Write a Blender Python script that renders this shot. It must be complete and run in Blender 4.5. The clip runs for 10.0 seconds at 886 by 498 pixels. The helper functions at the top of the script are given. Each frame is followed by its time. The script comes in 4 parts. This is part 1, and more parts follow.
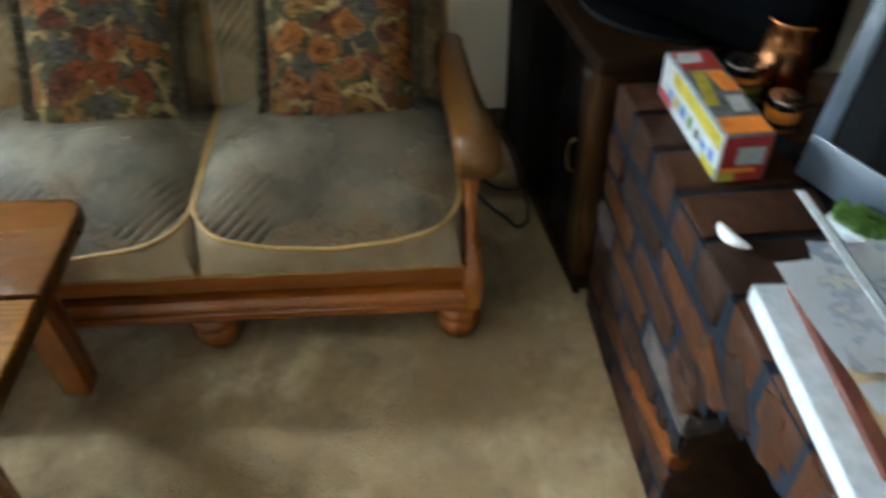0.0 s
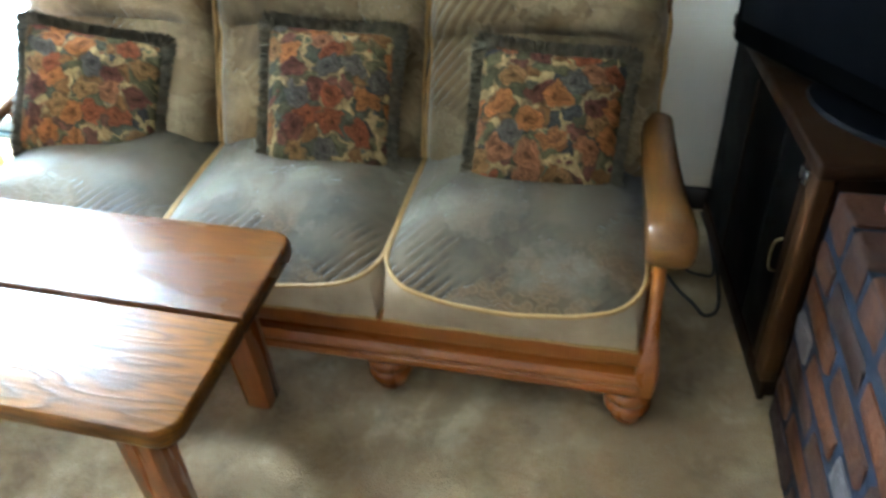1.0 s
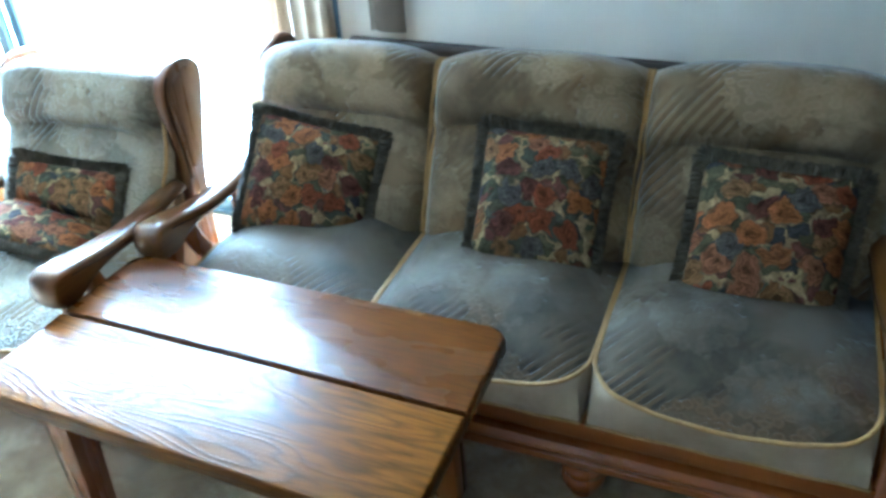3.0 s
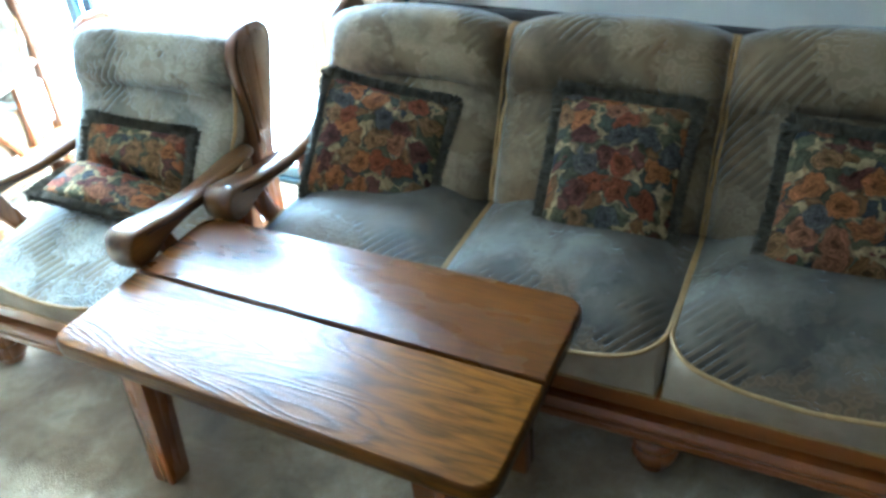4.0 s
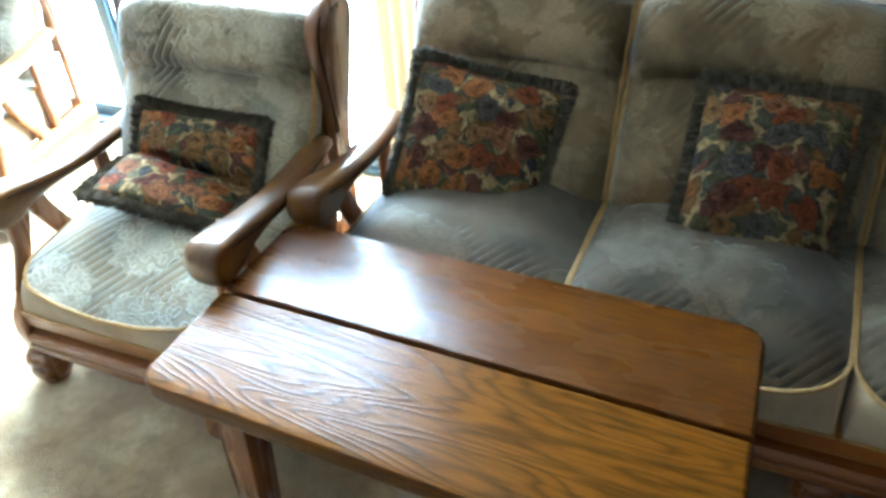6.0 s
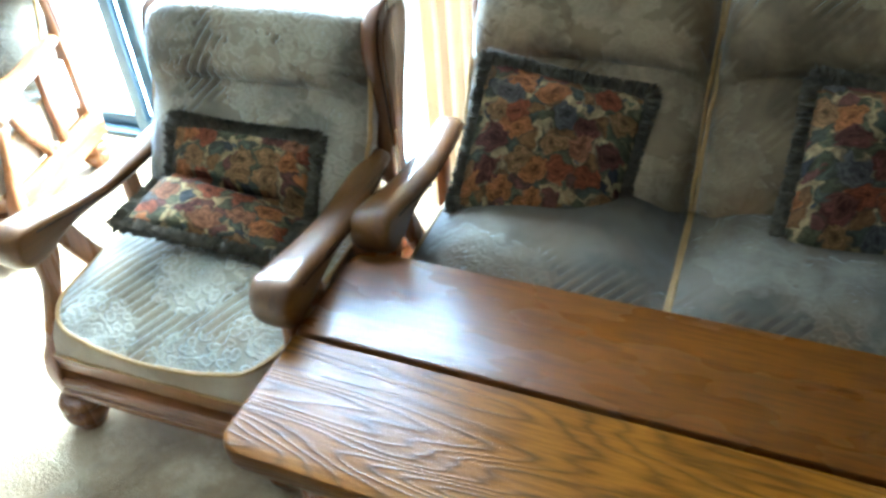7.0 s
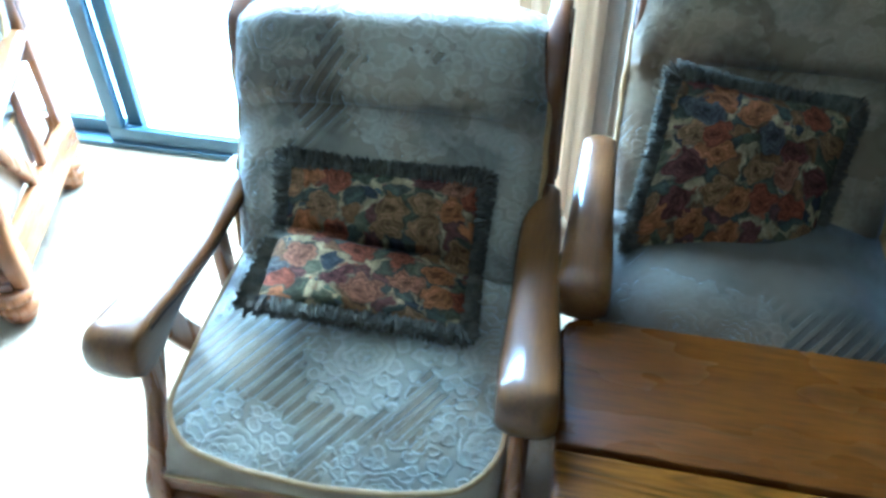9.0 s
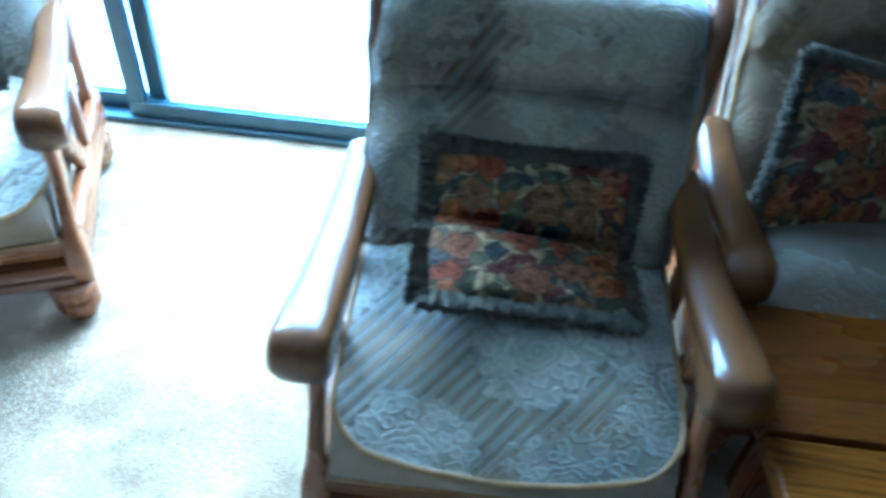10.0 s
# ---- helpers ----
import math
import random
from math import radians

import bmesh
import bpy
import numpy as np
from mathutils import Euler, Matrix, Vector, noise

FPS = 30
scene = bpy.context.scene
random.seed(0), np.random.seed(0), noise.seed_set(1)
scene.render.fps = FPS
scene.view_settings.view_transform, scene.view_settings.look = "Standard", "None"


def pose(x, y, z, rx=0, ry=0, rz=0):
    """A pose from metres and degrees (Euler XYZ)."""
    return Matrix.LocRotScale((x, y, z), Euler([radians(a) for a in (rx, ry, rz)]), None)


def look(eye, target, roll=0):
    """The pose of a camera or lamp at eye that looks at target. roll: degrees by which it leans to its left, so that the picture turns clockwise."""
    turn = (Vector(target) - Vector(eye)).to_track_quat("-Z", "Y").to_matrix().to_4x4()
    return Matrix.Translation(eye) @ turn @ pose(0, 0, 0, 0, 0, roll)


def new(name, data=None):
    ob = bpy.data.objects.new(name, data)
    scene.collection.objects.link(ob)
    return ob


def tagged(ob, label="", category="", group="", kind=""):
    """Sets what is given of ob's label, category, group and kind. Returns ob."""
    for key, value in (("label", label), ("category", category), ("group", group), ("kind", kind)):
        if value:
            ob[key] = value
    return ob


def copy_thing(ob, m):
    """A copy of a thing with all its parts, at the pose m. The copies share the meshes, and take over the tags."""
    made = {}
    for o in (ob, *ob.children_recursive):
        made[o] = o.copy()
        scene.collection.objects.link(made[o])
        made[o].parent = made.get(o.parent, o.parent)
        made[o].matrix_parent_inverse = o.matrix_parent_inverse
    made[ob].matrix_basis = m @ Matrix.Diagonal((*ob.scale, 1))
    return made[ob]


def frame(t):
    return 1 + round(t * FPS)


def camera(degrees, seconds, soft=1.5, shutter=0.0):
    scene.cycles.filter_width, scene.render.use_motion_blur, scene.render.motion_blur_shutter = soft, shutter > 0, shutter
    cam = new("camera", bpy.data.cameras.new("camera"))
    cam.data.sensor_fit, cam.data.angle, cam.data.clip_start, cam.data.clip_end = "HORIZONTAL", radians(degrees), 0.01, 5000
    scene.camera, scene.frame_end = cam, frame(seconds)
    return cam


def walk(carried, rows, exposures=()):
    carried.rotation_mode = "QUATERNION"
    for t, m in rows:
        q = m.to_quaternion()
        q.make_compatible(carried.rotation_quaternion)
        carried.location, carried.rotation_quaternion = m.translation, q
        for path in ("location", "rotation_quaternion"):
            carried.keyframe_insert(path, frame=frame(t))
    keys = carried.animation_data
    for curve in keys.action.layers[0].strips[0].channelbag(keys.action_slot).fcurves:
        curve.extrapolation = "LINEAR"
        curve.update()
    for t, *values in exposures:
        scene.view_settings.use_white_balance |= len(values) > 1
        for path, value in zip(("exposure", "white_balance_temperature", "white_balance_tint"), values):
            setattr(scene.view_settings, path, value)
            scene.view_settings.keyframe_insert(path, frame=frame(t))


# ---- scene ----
cam = camera(60.5, 10.0, 3.0, 0.5)
METRES, EYE, TILT, LEAN, TURN = 8.0, 1.5, 0.0, 0.0, 0.0
PATH = [
    (0, (0.503, -1.218, 1.346), (0.524, 0.288, 0.031), -1.3),
    (0.5, (0.503, -1.19, 1.365), (0.21, 0.33, 0.099), -2.2),
    (1, (0.505, -1.184, 1.402), (0.047, 0.333, 0.182), -3.8),
    (1.5, (0.495, -1.188, 1.413), (-0.093, 0.356, 0.286), -4.3),
    (2, (0.438, -1.202, 1.426), (-0.236, 0.365, 0.382), -4.4),
    (2.5, (0.343, -1.233, 1.457), (-0.367, 0.341, 0.448), -4.1),
    (4, (0.208, -1.282, 1.418), (-0.631, 0.194, 0.361), -4.9),
    (4.5, (0.132, -1.288, 1.415), (-0.713, 0.159, 0.324), -5.0),
    (5, (0.035, -1.271, 1.418), (-0.79, 0.17, 0.304), -4.5),
    (5.5, (-0.09, -1.244, 1.412), (-0.877, 0.209, 0.286), -3.9),
    (7, (-0.479, -1.12, 1.391), (-1.194, 0.334, 0.219), -5.0),
    (7.5, (-0.663, -1.151, 1.397), (-1.264, 0.332, 0.199), -3.4),
    (8, (-0.837, -1.127, 1.399), (-1.352, 0.345, 0.146), -2.0),
    (8.5, (-1.033, -1.031, 1.402), (-1.486, 0.445, 0.132), -1.2),
    (9, (-1.211, -0.981, 1.409), (-1.567, 0.506, 0.12), -0.9),
    (9.5, (-1.427, -0.981, 1.388), (-1.574, 0.518, 0.073), 0.3),
    (10, (-1.66, -1.002, 1.41), (-1.773, 0.465, 0.054), 4.0),
]
EXPOSURE = [(0.0, 2.55, 6200, 5), (0.5, 3.05, 5850, 5), (1.0, 3.3, 5400, 4), (2.0, 3.06, 4700, 2), (2.5, 2.67, 4500, 1), (4.0, 2.22, 4550, 0), (5.0, 1.95, 5150, 2), (5.5, 1.92, 5300, 2), (7.0, 1.77, 5000, 2), (8.5, 1.18, 4250, -1), (9.5, 0.77, 3950, -1), (10.0, 0.2, 3800, -2)]
walk(cam, [(t, look(eye, target, roll)) for t, eye, target, roll in PATH], EXPOSURE)

# ---- world and light ----
def sky_world():
    w = bpy.data.worlds.new("sky")
    scene.world = w
    w.use_nodes = True
    nt = w.node_tree
    bg = nt.nodes["Background"]
    sky = nt.nodes.new("ShaderNodeTexSky")
    sky.sky_type, sky.sun_disc = "NISHITA", False
    sky.sun_elevation, sky.sun_rotation = radians(56), radians(10)
    nt.links.new(sky.outputs[0], bg.inputs[0])
    bg.inputs[1].default_value = SKY


SKY, SUN, DOOR_WATTS, HIGH_WATTS = 0.06, 5.0, 76.0, 118.0
sky_world()
sun = new("sun", bpy.data.lights.new("sun", "SUN"))
sun.data.energy, sun.data.angle, sun.data.color = SUN, radians(14), (1.0, 0.95, 0.88)
sun.matrix_world = look((0, 0, 0), (-0.097, -0.550, -0.829))


def area_light(name, x0, x1, z0, z1, y, facing, watts, color, dip=0.0, spread=180):
    """Daylight that comes in through an opening."""
    ob = new(name, bpy.data.lights.new(name, "AREA"))
    ob.data.shape, ob.data.size, ob.data.size_y = "RECTANGLE", x1 - x0, z1 - z0
    ob.data.energy, ob.data.color, ob.data.spread = watts, color, radians(spread)
    ob.matrix_world = look(((x0 + x1) / 2, y, (z0 + z1) / 2), ((x0 + x1) / 2, y + facing, (z0 + z1) / 2 - dip))
    return ob


# ---- the room's plan ----
WALL_Y, ROOM_W, ROOM_E, ROOM_S, ROOM_H = 0.92, -5.2, 2.3, -5.6, 2.4
DOOR_L, DOOR_R, DOOR_H, DOOR_Y = -4.1, -1.090, 2.06, 0.985
area_light("door_daylight", DOOR_L, -1.62, 0.0, DOOR_H, 1.045, -1, DOOR_WATTS, (0.84, 0.95, 1.0))
# the brighter upper sky, which falls steeply in
area_light("high_sky_daylight", DOOR_L, -1.62, 1.10, 2.06, 1.32, -1, HIGH_WATTS, (0.80, 0.93, 1.0), 0.75, 150)

# ---- materials ----
class Nodes:
    """A node material with short ways to chain textures."""

    def __init__(self, name, rough=0.6, metal=0.0, spec=0.5):
        self.m = bpy.data.materials.new(name)
        self.m.use_nodes = True
        self.t = self.m.node_tree
        self.b = self.t.nodes["Principled BSDF"]
        self.b.inputs["Roughness"].default_value = rough
        self.b.inputs["Metallic"].default_value = metal
        self.b.inputs["Specular IOR Level"].default_value = spec

    def add(self, kind, **kw):
        return self.t.nodes.new("ShaderNode" + kind)

    def link(self, a, b):
        self.t.links.new(a, b)

    def put(self, sock, value):
        if isinstance(value, bpy.types.NodeSocket):
            self.link(value, sock)
        else:
            sock.default_value = value

    def coords(self, scale=(1, 1, 1), rot=(0, 0, 0), vary=True):
        """Object coordinates, shifted by chance for each object."""
        c = self.add("TexCoord")
        mp = self.add("Mapping")
        mp.inputs["Scale"].default_value = scale
        mp.inputs["Rotation"].default_value = [radians(a) for a in rot]
        self.link(c.outputs["Object"], mp.inputs["Vector"])
        if vary:
            info = self.add("ObjectInfo")
            mul = self.math("MULTIPLY", info.outputs["Random"], 37.0)
            comb = self.add("CombineXYZ")
            for n in range(3):
                self.link(mul, comb.inputs[n])
            self.link(comb.outputs[0], mp.inputs["Location"])
        return mp.outputs[0]

    def random(self):
        return self.add("ObjectInfo").outputs["Random"]

    def noise(self, vec, scale, detail=3.0, rough=0.55, distort=0.0):
        n = self.add("TexNoise")
        self.link(vec, n.inputs["Vector"])
        for key, v in (("Scale", scale), ("Detail", detail), ("Roughness", rough), ("Distortion", distort)):
            n.inputs[key].default_value = v
        return n.outputs["Fac"]

    def voronoi(self, vec, scale, feature="F1", out="Distance"):
        n = self.add("TexVoronoi")
        n.feature = feature
        self.link(vec, n.inputs["Vector"])
        n.inputs["Scale"].default_value = scale
        return n.outputs[out]

    def flat(self, u, v):
        """Flat pattern coordinates from two mixes of object x, y and z."""
        c = self.add("TexCoord")
        dots = []
        for w in (u, v):
            d = self.add("VectorMath")
            d.operation = "DOT_PRODUCT"
            self.link(c.outputs["Object"], d.inputs[0])
            d.inputs[1].default_value = w
            dots.append(d.outputs["Value"])
        shift = self.math("MULTIPLY", self.random(), 19.0)
        comb = self.add("CombineXYZ")
        self.link(self.math("ADD", dots[0], shift), comb.inputs[0])
        self.link(self.math("ADD", dots[1], shift), comb.inputs[1])
        return comb.outputs[0]

    def blooms(self, vec, scale, scatter=1.0):
        """Scattered flat flowers: distance and bearing from the nearest heart, and two chance numbers for it."""
        n = self.add("TexVoronoi")
        n.voronoi_dimensions = "2D"
        self.link(vec, n.inputs["Vector"])
        n.inputs["Scale"].default_value = scale
        n.inputs["Randomness"].default_value = scatter
        d = self.add("VectorMath")
        d.operation = "SUBTRACT"
        self.link(vec, d.inputs[0]), self.link(n.outputs["Position"], d.inputs[1])
        xyz = self.add("SeparateXYZ")
        self.link(d.outputs[0], xyz.inputs[0])
        bearing = self.math("ARCTAN2", xyz.outputs[1], xyz.outputs[0])
        rgb = self.add("SeparateColor")
        self.link(n.outputs["Color"], rgb.inputs[0])
        return n.outputs["Distance"], bearing, rgb.outputs[0], rgb.outputs[1]

    def scallops(self, distance, bearing, rings, petals, depth):
        """Rings of petals round a heart, as a saw-tooth from each petal's root to its lip."""
        lobe = self.math("ABSOLUTE", self.math("SINE", self.math("MULTIPLY", bearing, petals / 2)))
        turn = self.math("MULTIPLY", lobe, depth)
        return self.math("FRACT", self.math("SUBTRACT", self.math("MULTIPLY", distance, rings), turn)), lobe

    def wave(self, vec, scale, distort=0.0, detail=2.0, kind="BANDS", direction="DIAGONAL", dscale=1.0):
        n = self.add("TexWave")
        n.wave_type = kind
        if kind == "BANDS":
            n.bands_direction = direction
        else:
            n.rings_direction = direction
        self.link(vec, n.inputs["Vector"])
        for key, v in (("Scale", scale), ("Distortion", distort), ("Detail", detail), ("Detail Scale", dscale)):
            n.inputs[key].default_value = v
        return n.outputs["Fac"]

    def ramp(self, fac, stops, hard=False):
        r = self.add("ValToRGB")
        r.color_ramp.interpolation = "CONSTANT" if hard else "LINEAR"
        while len(r.color_ramp.elements) < len(stops):
            r.color_ramp.elements.new(0.5)
        for e, (p, c) in zip(r.color_ramp.elements, stops):
            e.position = p
            e.color = (*c, 1) if not isinstance(c, (int, float)) else (c, c, c, 1)
        self.link(fac, r.inputs[0])
        return r.outputs[0]

    def mix(self, fac, a, b, kind="MIX"):
        n = self.add("MixRGB")
        n.blend_type = kind
        for sock, v in zip(n.inputs, (fac, a, b)):
            if isinstance(v, tuple):
                v = (*v, 1)
            self.put(sock, v)
        return n.outputs[0]

    def math(self, op, a, b=0.0):
        n = self.add("Math")
        n.operation = op
        self.put(n.inputs[0], a), self.put(n.inputs[1], b)
        return n.outputs[0]

    def warp(self, vec, scale, amount):
        n = self.add("TexNoise")
        n.inputs["Scale"].default_value = scale
        self.link(vec, n.inputs["Vector"])
        v = self.add("VectorMath")
        v.operation = "MULTIPLY_ADD"
        self.link(n.outputs["Color"], v.inputs[0])
        v.inputs[1].default_value = (amount,) * 3
        self.link(vec, v.inputs[2])
        return v.outputs[0]

    def color(self, v):
        self.put(self.b.inputs["Base Color"], (*v, 1) if isinstance(v, tuple) else v)

    def rough(self, v):
        self.put(self.b.inputs["Roughness"], v)

    def bump(self, *heights):
        """Pairs of a height and its depth in metres, chained."""
        last = None
        for h, depth in heights:
            n = self.add("Bump")
            n.inputs["Strength"].default_value = 1.0
            n.inputs["Distance"].default_value = depth
            self.link(h, n.inputs["Height"])
            if last:
                self.link(last, n.inputs["Normal"])
            last = n.outputs[0]
        self.link(last, self.b.inputs["Normal"])

    def set(self, **kw):
        for key, v in kw.items():
            self.b.inputs[key.replace("_", " ")].default_value = v
        return self


def wood(name, dark, light, axis=0, rough=0.27, figure=0.5, coat=0.4, depth=0.0004, shine=0.5, coat_rough=0.27):
    """Varnished timber with the grain along one axis."""
    n = Nodes(name, rough)
    stretch = [26.0, 26.0, 26.0]
    stretch[axis] = 1.6
    v = n.coords(tuple(stretch))
    grain = n.noise(v, 1.0, 5, 0.6, 0.6)
    fine = [240.0, 240.0, 240.0]
    fine[axis] = 5.0
    pores = n.noise(n.coords(tuple(fine)), 1.0, 2, 0.5)
    slow = n.noise(n.coords((3, 3, 3)), 1.0, 2)
    base = n.ramp(n.math("ADD", n.math("MULTIPLY", grain, figure), n.math("MULTIPLY", slow, 1 - figure)), [(0.26, dark), (0.74, light)])
    n.color(n.mix(0.22, base, n.ramp(pores, [(0.35, 0.35), (0.6, 1.0)]), "MULTIPLY"))
    n.rough(n.ramp(grain, [(0.3, rough * 0.8), (0.8, min(1, rough * 1.4))]))
    n.bump((pores, depth), (grain, depth * 1.5))
    n.set(Coat_Weight=coat, Coat_Roughness=coat_rough, Specular_IOR_Level=shine)
    return n.m


arm_oak = wood("darkened_oak", (0.046, 0.017, 0.004), (0.20, 0.078, 0.011), 1, 0.40, coat=1.0, coat_rough=0.14, shine=0.2)
wing_oak = wood("darkened_oak_upright", (0.085, 0.029, 0.007), (0.19, 0.070, 0.017), 2, 0.30, coat=1.0, coat_rough=0.17)
OAK_DARK, OAK_LIGHT = (0.115, 0.028, 0.003), (0.40, 0.118, 0.013)
oak_x = wood("oak_along_x", OAK_DARK, OAK_LIGHT, 0)
oak_y = wood("oak_along_y", OAK_DARK, OAK_LIGHT, 1)
oak_z = wood("oak_along_z", OAK_DARK, OAK_LIGHT, 2)
# Armchair oak desaturated in its colour, to stand in for glare from the door.
washed_oak = [wood("glare_washed_oak_along_" + "xyz"[k], (0.105, 0.036, 0.009), (0.36, 0.140, 0.038), k) for k in range(3)]
dark_wood = wood("dark_stained_wood", (0.006, 0.0024, 0.0009), (0.026, 0.0100, 0.0030), 2, 0.5, coat=0.0, shine=0.10)
rail_wood = wood("dark_rail_wood", (0.012, 0.007, 0.004), (0.04, 0.022, 0.012), 0, 0.4)
post_wood = wood("brown_stained_wood", (0.016, 0.0062, 0.0020), (0.060, 0.0235, 0.0070), 2, 0.5, coat=0.0, shine=0.15)
firewood = wood("split_timber", (0.30, 0.12, 0.03), (0.60, 0.28, 0.09), 1, 0.7, coat=0.0)


def plank_material(name, dark, light, along, across, bands, gloss, wear, shine, relief, streak):
    """Pine table board: growth figure along x that bends into arches, under an old varnish."""
    n = Nodes(name, 0.2)
    v = n.coords((1, 1, 1))
    flow = n.noise(n.coords((along, across, across)), 1.0, 2, 0.5, 0.2)
    wobble = n.noise(n.coords((9, 60, 60)), 1.0, 2, 0.5)
    height = n.math("ADD", n.math("MULTIPLY", flow, bands), n.math("MULTIPLY", wobble, 0.8))
    line = n.math("ABSOLUTE", n.math("SINE", n.math("MULTIPLY", height, 3.1416)))
    line = n.ramp(line, [(0.05, 1.0), (0.40, 0.55), (0.85, 0.0)])
    fine = n.noise(n.coords((11, 140, 140)), 1.0, 3, 0.6)
    slow = n.noise(n.coords((2.2, 6, 6)), 1.0, 3, 0.6)
    c = n.mix(n.math("MULTIPLY", line, wear), n.ramp(slow, [(0.3, tuple(0.75 * a for a in light)), (0.7, light)]), dark)
    n.color(n.mix(streak, c, n.ramp(fine, [(0.34, 0.40), (0.50, 0.95), (0.66, 1.25)]), "MULTIPLY"))
    n.rough(n.ramp(n.noise(n.coords((5, 14, 14)), 1.0, 2, 0.5), [(0.3, gloss), (0.75, gloss + 0.05)]))
    n.bump((fine, relief), (line, relief), (n.noise(v, 5.0, 1), 0.0004))
    n.set(Specular_IOR_Level=shine)
    return n.m


plank_bold = plank_material("pine_board_figured", (0.040, 0.0130, 0.0012), (0.138, 0.048, 0.0030), 0.85, 6.0, 32.0, 0.28, 0.64, 0.12, 0.00045, 0.60)
plank_plain = plank_material("pine_board_plain", (0.036, 0.0108, 0.0009), (0.098, 0.0290, 0.0014), 0.40, 16.0, 34.0, 0.25, 0.22, 0.27, 0.00008, 0.6)


def velour_material(name, depth, spec, sheen, pale, worn_lo, worn_hi, tone=(1, 1, 1), rubbed=0.0):
    """Sage velour: large embossed flowers between fields of slanting cords, sat smooth in places."""
    n = Nodes(name, 0.62, spec=spec)
    v = n.coords((1, 1, 1))
    flat = n.flat((1, 0, 0), (0, 0.86, 0.86))
    bent = n.warp(n.warp(flat, 7.0, 0.06), 40.0, 0.010)
    d, bearing, r1, r2 = n.blooms(bent, 3.9, 0.75)
    lip = n.math("ADD", d, n.math("MULTIPLY", n.noise(flat, 42.0, 1, 0.5), 0.30))
    flower = n.ramp(lip, [(0.570, 1.0), (0.590, 0.0)])
    saw, lobe = n.scallops(d, bearing, 17.0, 7.0, 0.50)
    rose = n.ramp(saw, [(0.0, 0.0), (0.16, 0.35), (0.80, 1.0), (0.97, 0.75), (1.0, 0.0)])
    crumple = n.warp(flat, 60.0, 0.016)
    small, _, c1, c2 = n.blooms(crumple, 38.0, 1.0)
    leaf = n.ramp(small, [(0.05, 0.35), (0.24, 0.45), (0.33, 1.0), (0.42, 0.9), (0.52, 0.0)])
    petal = n.mix(n.ramp(d, [(0.18, 0.0), (0.20, 1.0)]), rose, leaf)
    stripe = n.wave(n.coords((1.3, -0.85, -0.85), vary=False), 16.5, 0.3, 0.0)
    cords = n.ramp(stripe, [(0.50, 0.0), (0.74, 0.80), (0.95, 0.70)])
    worn = n.ramp(n.noise(v, 4.0, 3, 0.6), [(worn_lo, 1.0), (worn_hi, 0.08)])
    # the front edge, rubbed brown where people sit
    xyz = n.add("SeparateXYZ")
    n.link(n.add("TexCoord").outputs["Object"], xyz.inputs[0])
    front = n.math("MULTIPLY", n.ramp(xyz.outputs[1], [(0.07, 1.0), (0.17, 0.0)]), n.ramp(n.noise(n.warp(v, 20.0, 0.03), 4.5, 3, 0.6), [(0.44, 0.0), (0.53, 1.0)]))
    front = n.math("MULTIPLY", front, rubbed)
    worn = n.math("MULTIPLY", worn, n.math("SUBTRACT", 1.0, front))
    cords = n.mix(worn, cords, (0.42, 0.42, 0.42))
    relief = n.mix(flower, cords, n.math("ADD", n.math("MULTIPLY", n.mix(n.math("MULTIPLY", worn, 0.7), petal, (0.6, 0.6, 0.6)), 0.50), 0.50))
    slow = n.noise(v, 3.2, 3, 0.6)
    low = n.ramp(slow, [(0.3, (0.070, 0.054, 0.032)), (0.7, (0.112, 0.091, 0.060))])
    high = n.ramp(slow, [(0.3, (0.138, 0.114, 0.077)), (0.7, (0.195, 0.168, 0.121))])
    c = n.mix(relief, low, high)
    c = n.mix(n.math("MULTIPLY", n.math("MULTIPLY", flower, n.math("ADD", n.math("MULTIPLY", petal, 0.55), 0.45)), pale), c, (0.32, 0.30, 0.25))
    cloud = n.noise(n.warp(v, 8.0, 0.10), 5.5, 4, 0.6)
    c = n.mix(0.68, c, n.ramp(cloud, [(0.41, 0.50), (0.5, 1.0), (0.58, 1.36)]), "MULTIPLY")
    brown = n.ramp(n.noise(n.warp(v, 6.0, 0.07), 6.0, 2, 0.5), [(0.52, 0.0), (0.68, 0.55)])
    c = n.mix(n.math("MULTIPLY", front, 0.7), c, n.mix(relief, (0.035, 0.022, 0.010), (0.20, 0.115, 0.042)))
    # tone also carries the light and shade painted into each piece
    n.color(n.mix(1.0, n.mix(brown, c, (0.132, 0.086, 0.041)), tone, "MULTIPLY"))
    n.rough(n.ramp(n.noise(v, 5.0, 3, 0.6), [(0.35, 0.52), (0.65, 0.78)]))
    nap = n.noise(v, 900.0, 2, 0.6)
    n.bump((relief, depth), (n.noise(v, 11.0, 2, 0.5), 0.0035), (nap, 0.0006))
    n.set(Sheen_Weight=sheen, Sheen_Roughness=0.34)
    n.b.inputs["Sheen Tint"].default_value = (0.76, 0.84, 0.92, 1)
    return n.m


def plain_velour():
    """The border strip of the seats, in plain pile."""
    n = Nodes("plain_velour", 0.9, spec=0.2)
    v = n.coords()
    slow = n.noise(v, 7.0, 4, 0.6)
    n.color(n.ramp(slow, [(0.3, (0.27, 0.20, 0.128)), (0.7, (0.42, 0.335, 0.235))]))
    n.bump((n.noise(v, 40.0, 3, 0.6), 0.002), (n.noise(v, 800.0, 2), 0.0005))
    n.set(Sheen_Weight=0.12)
    return n.m


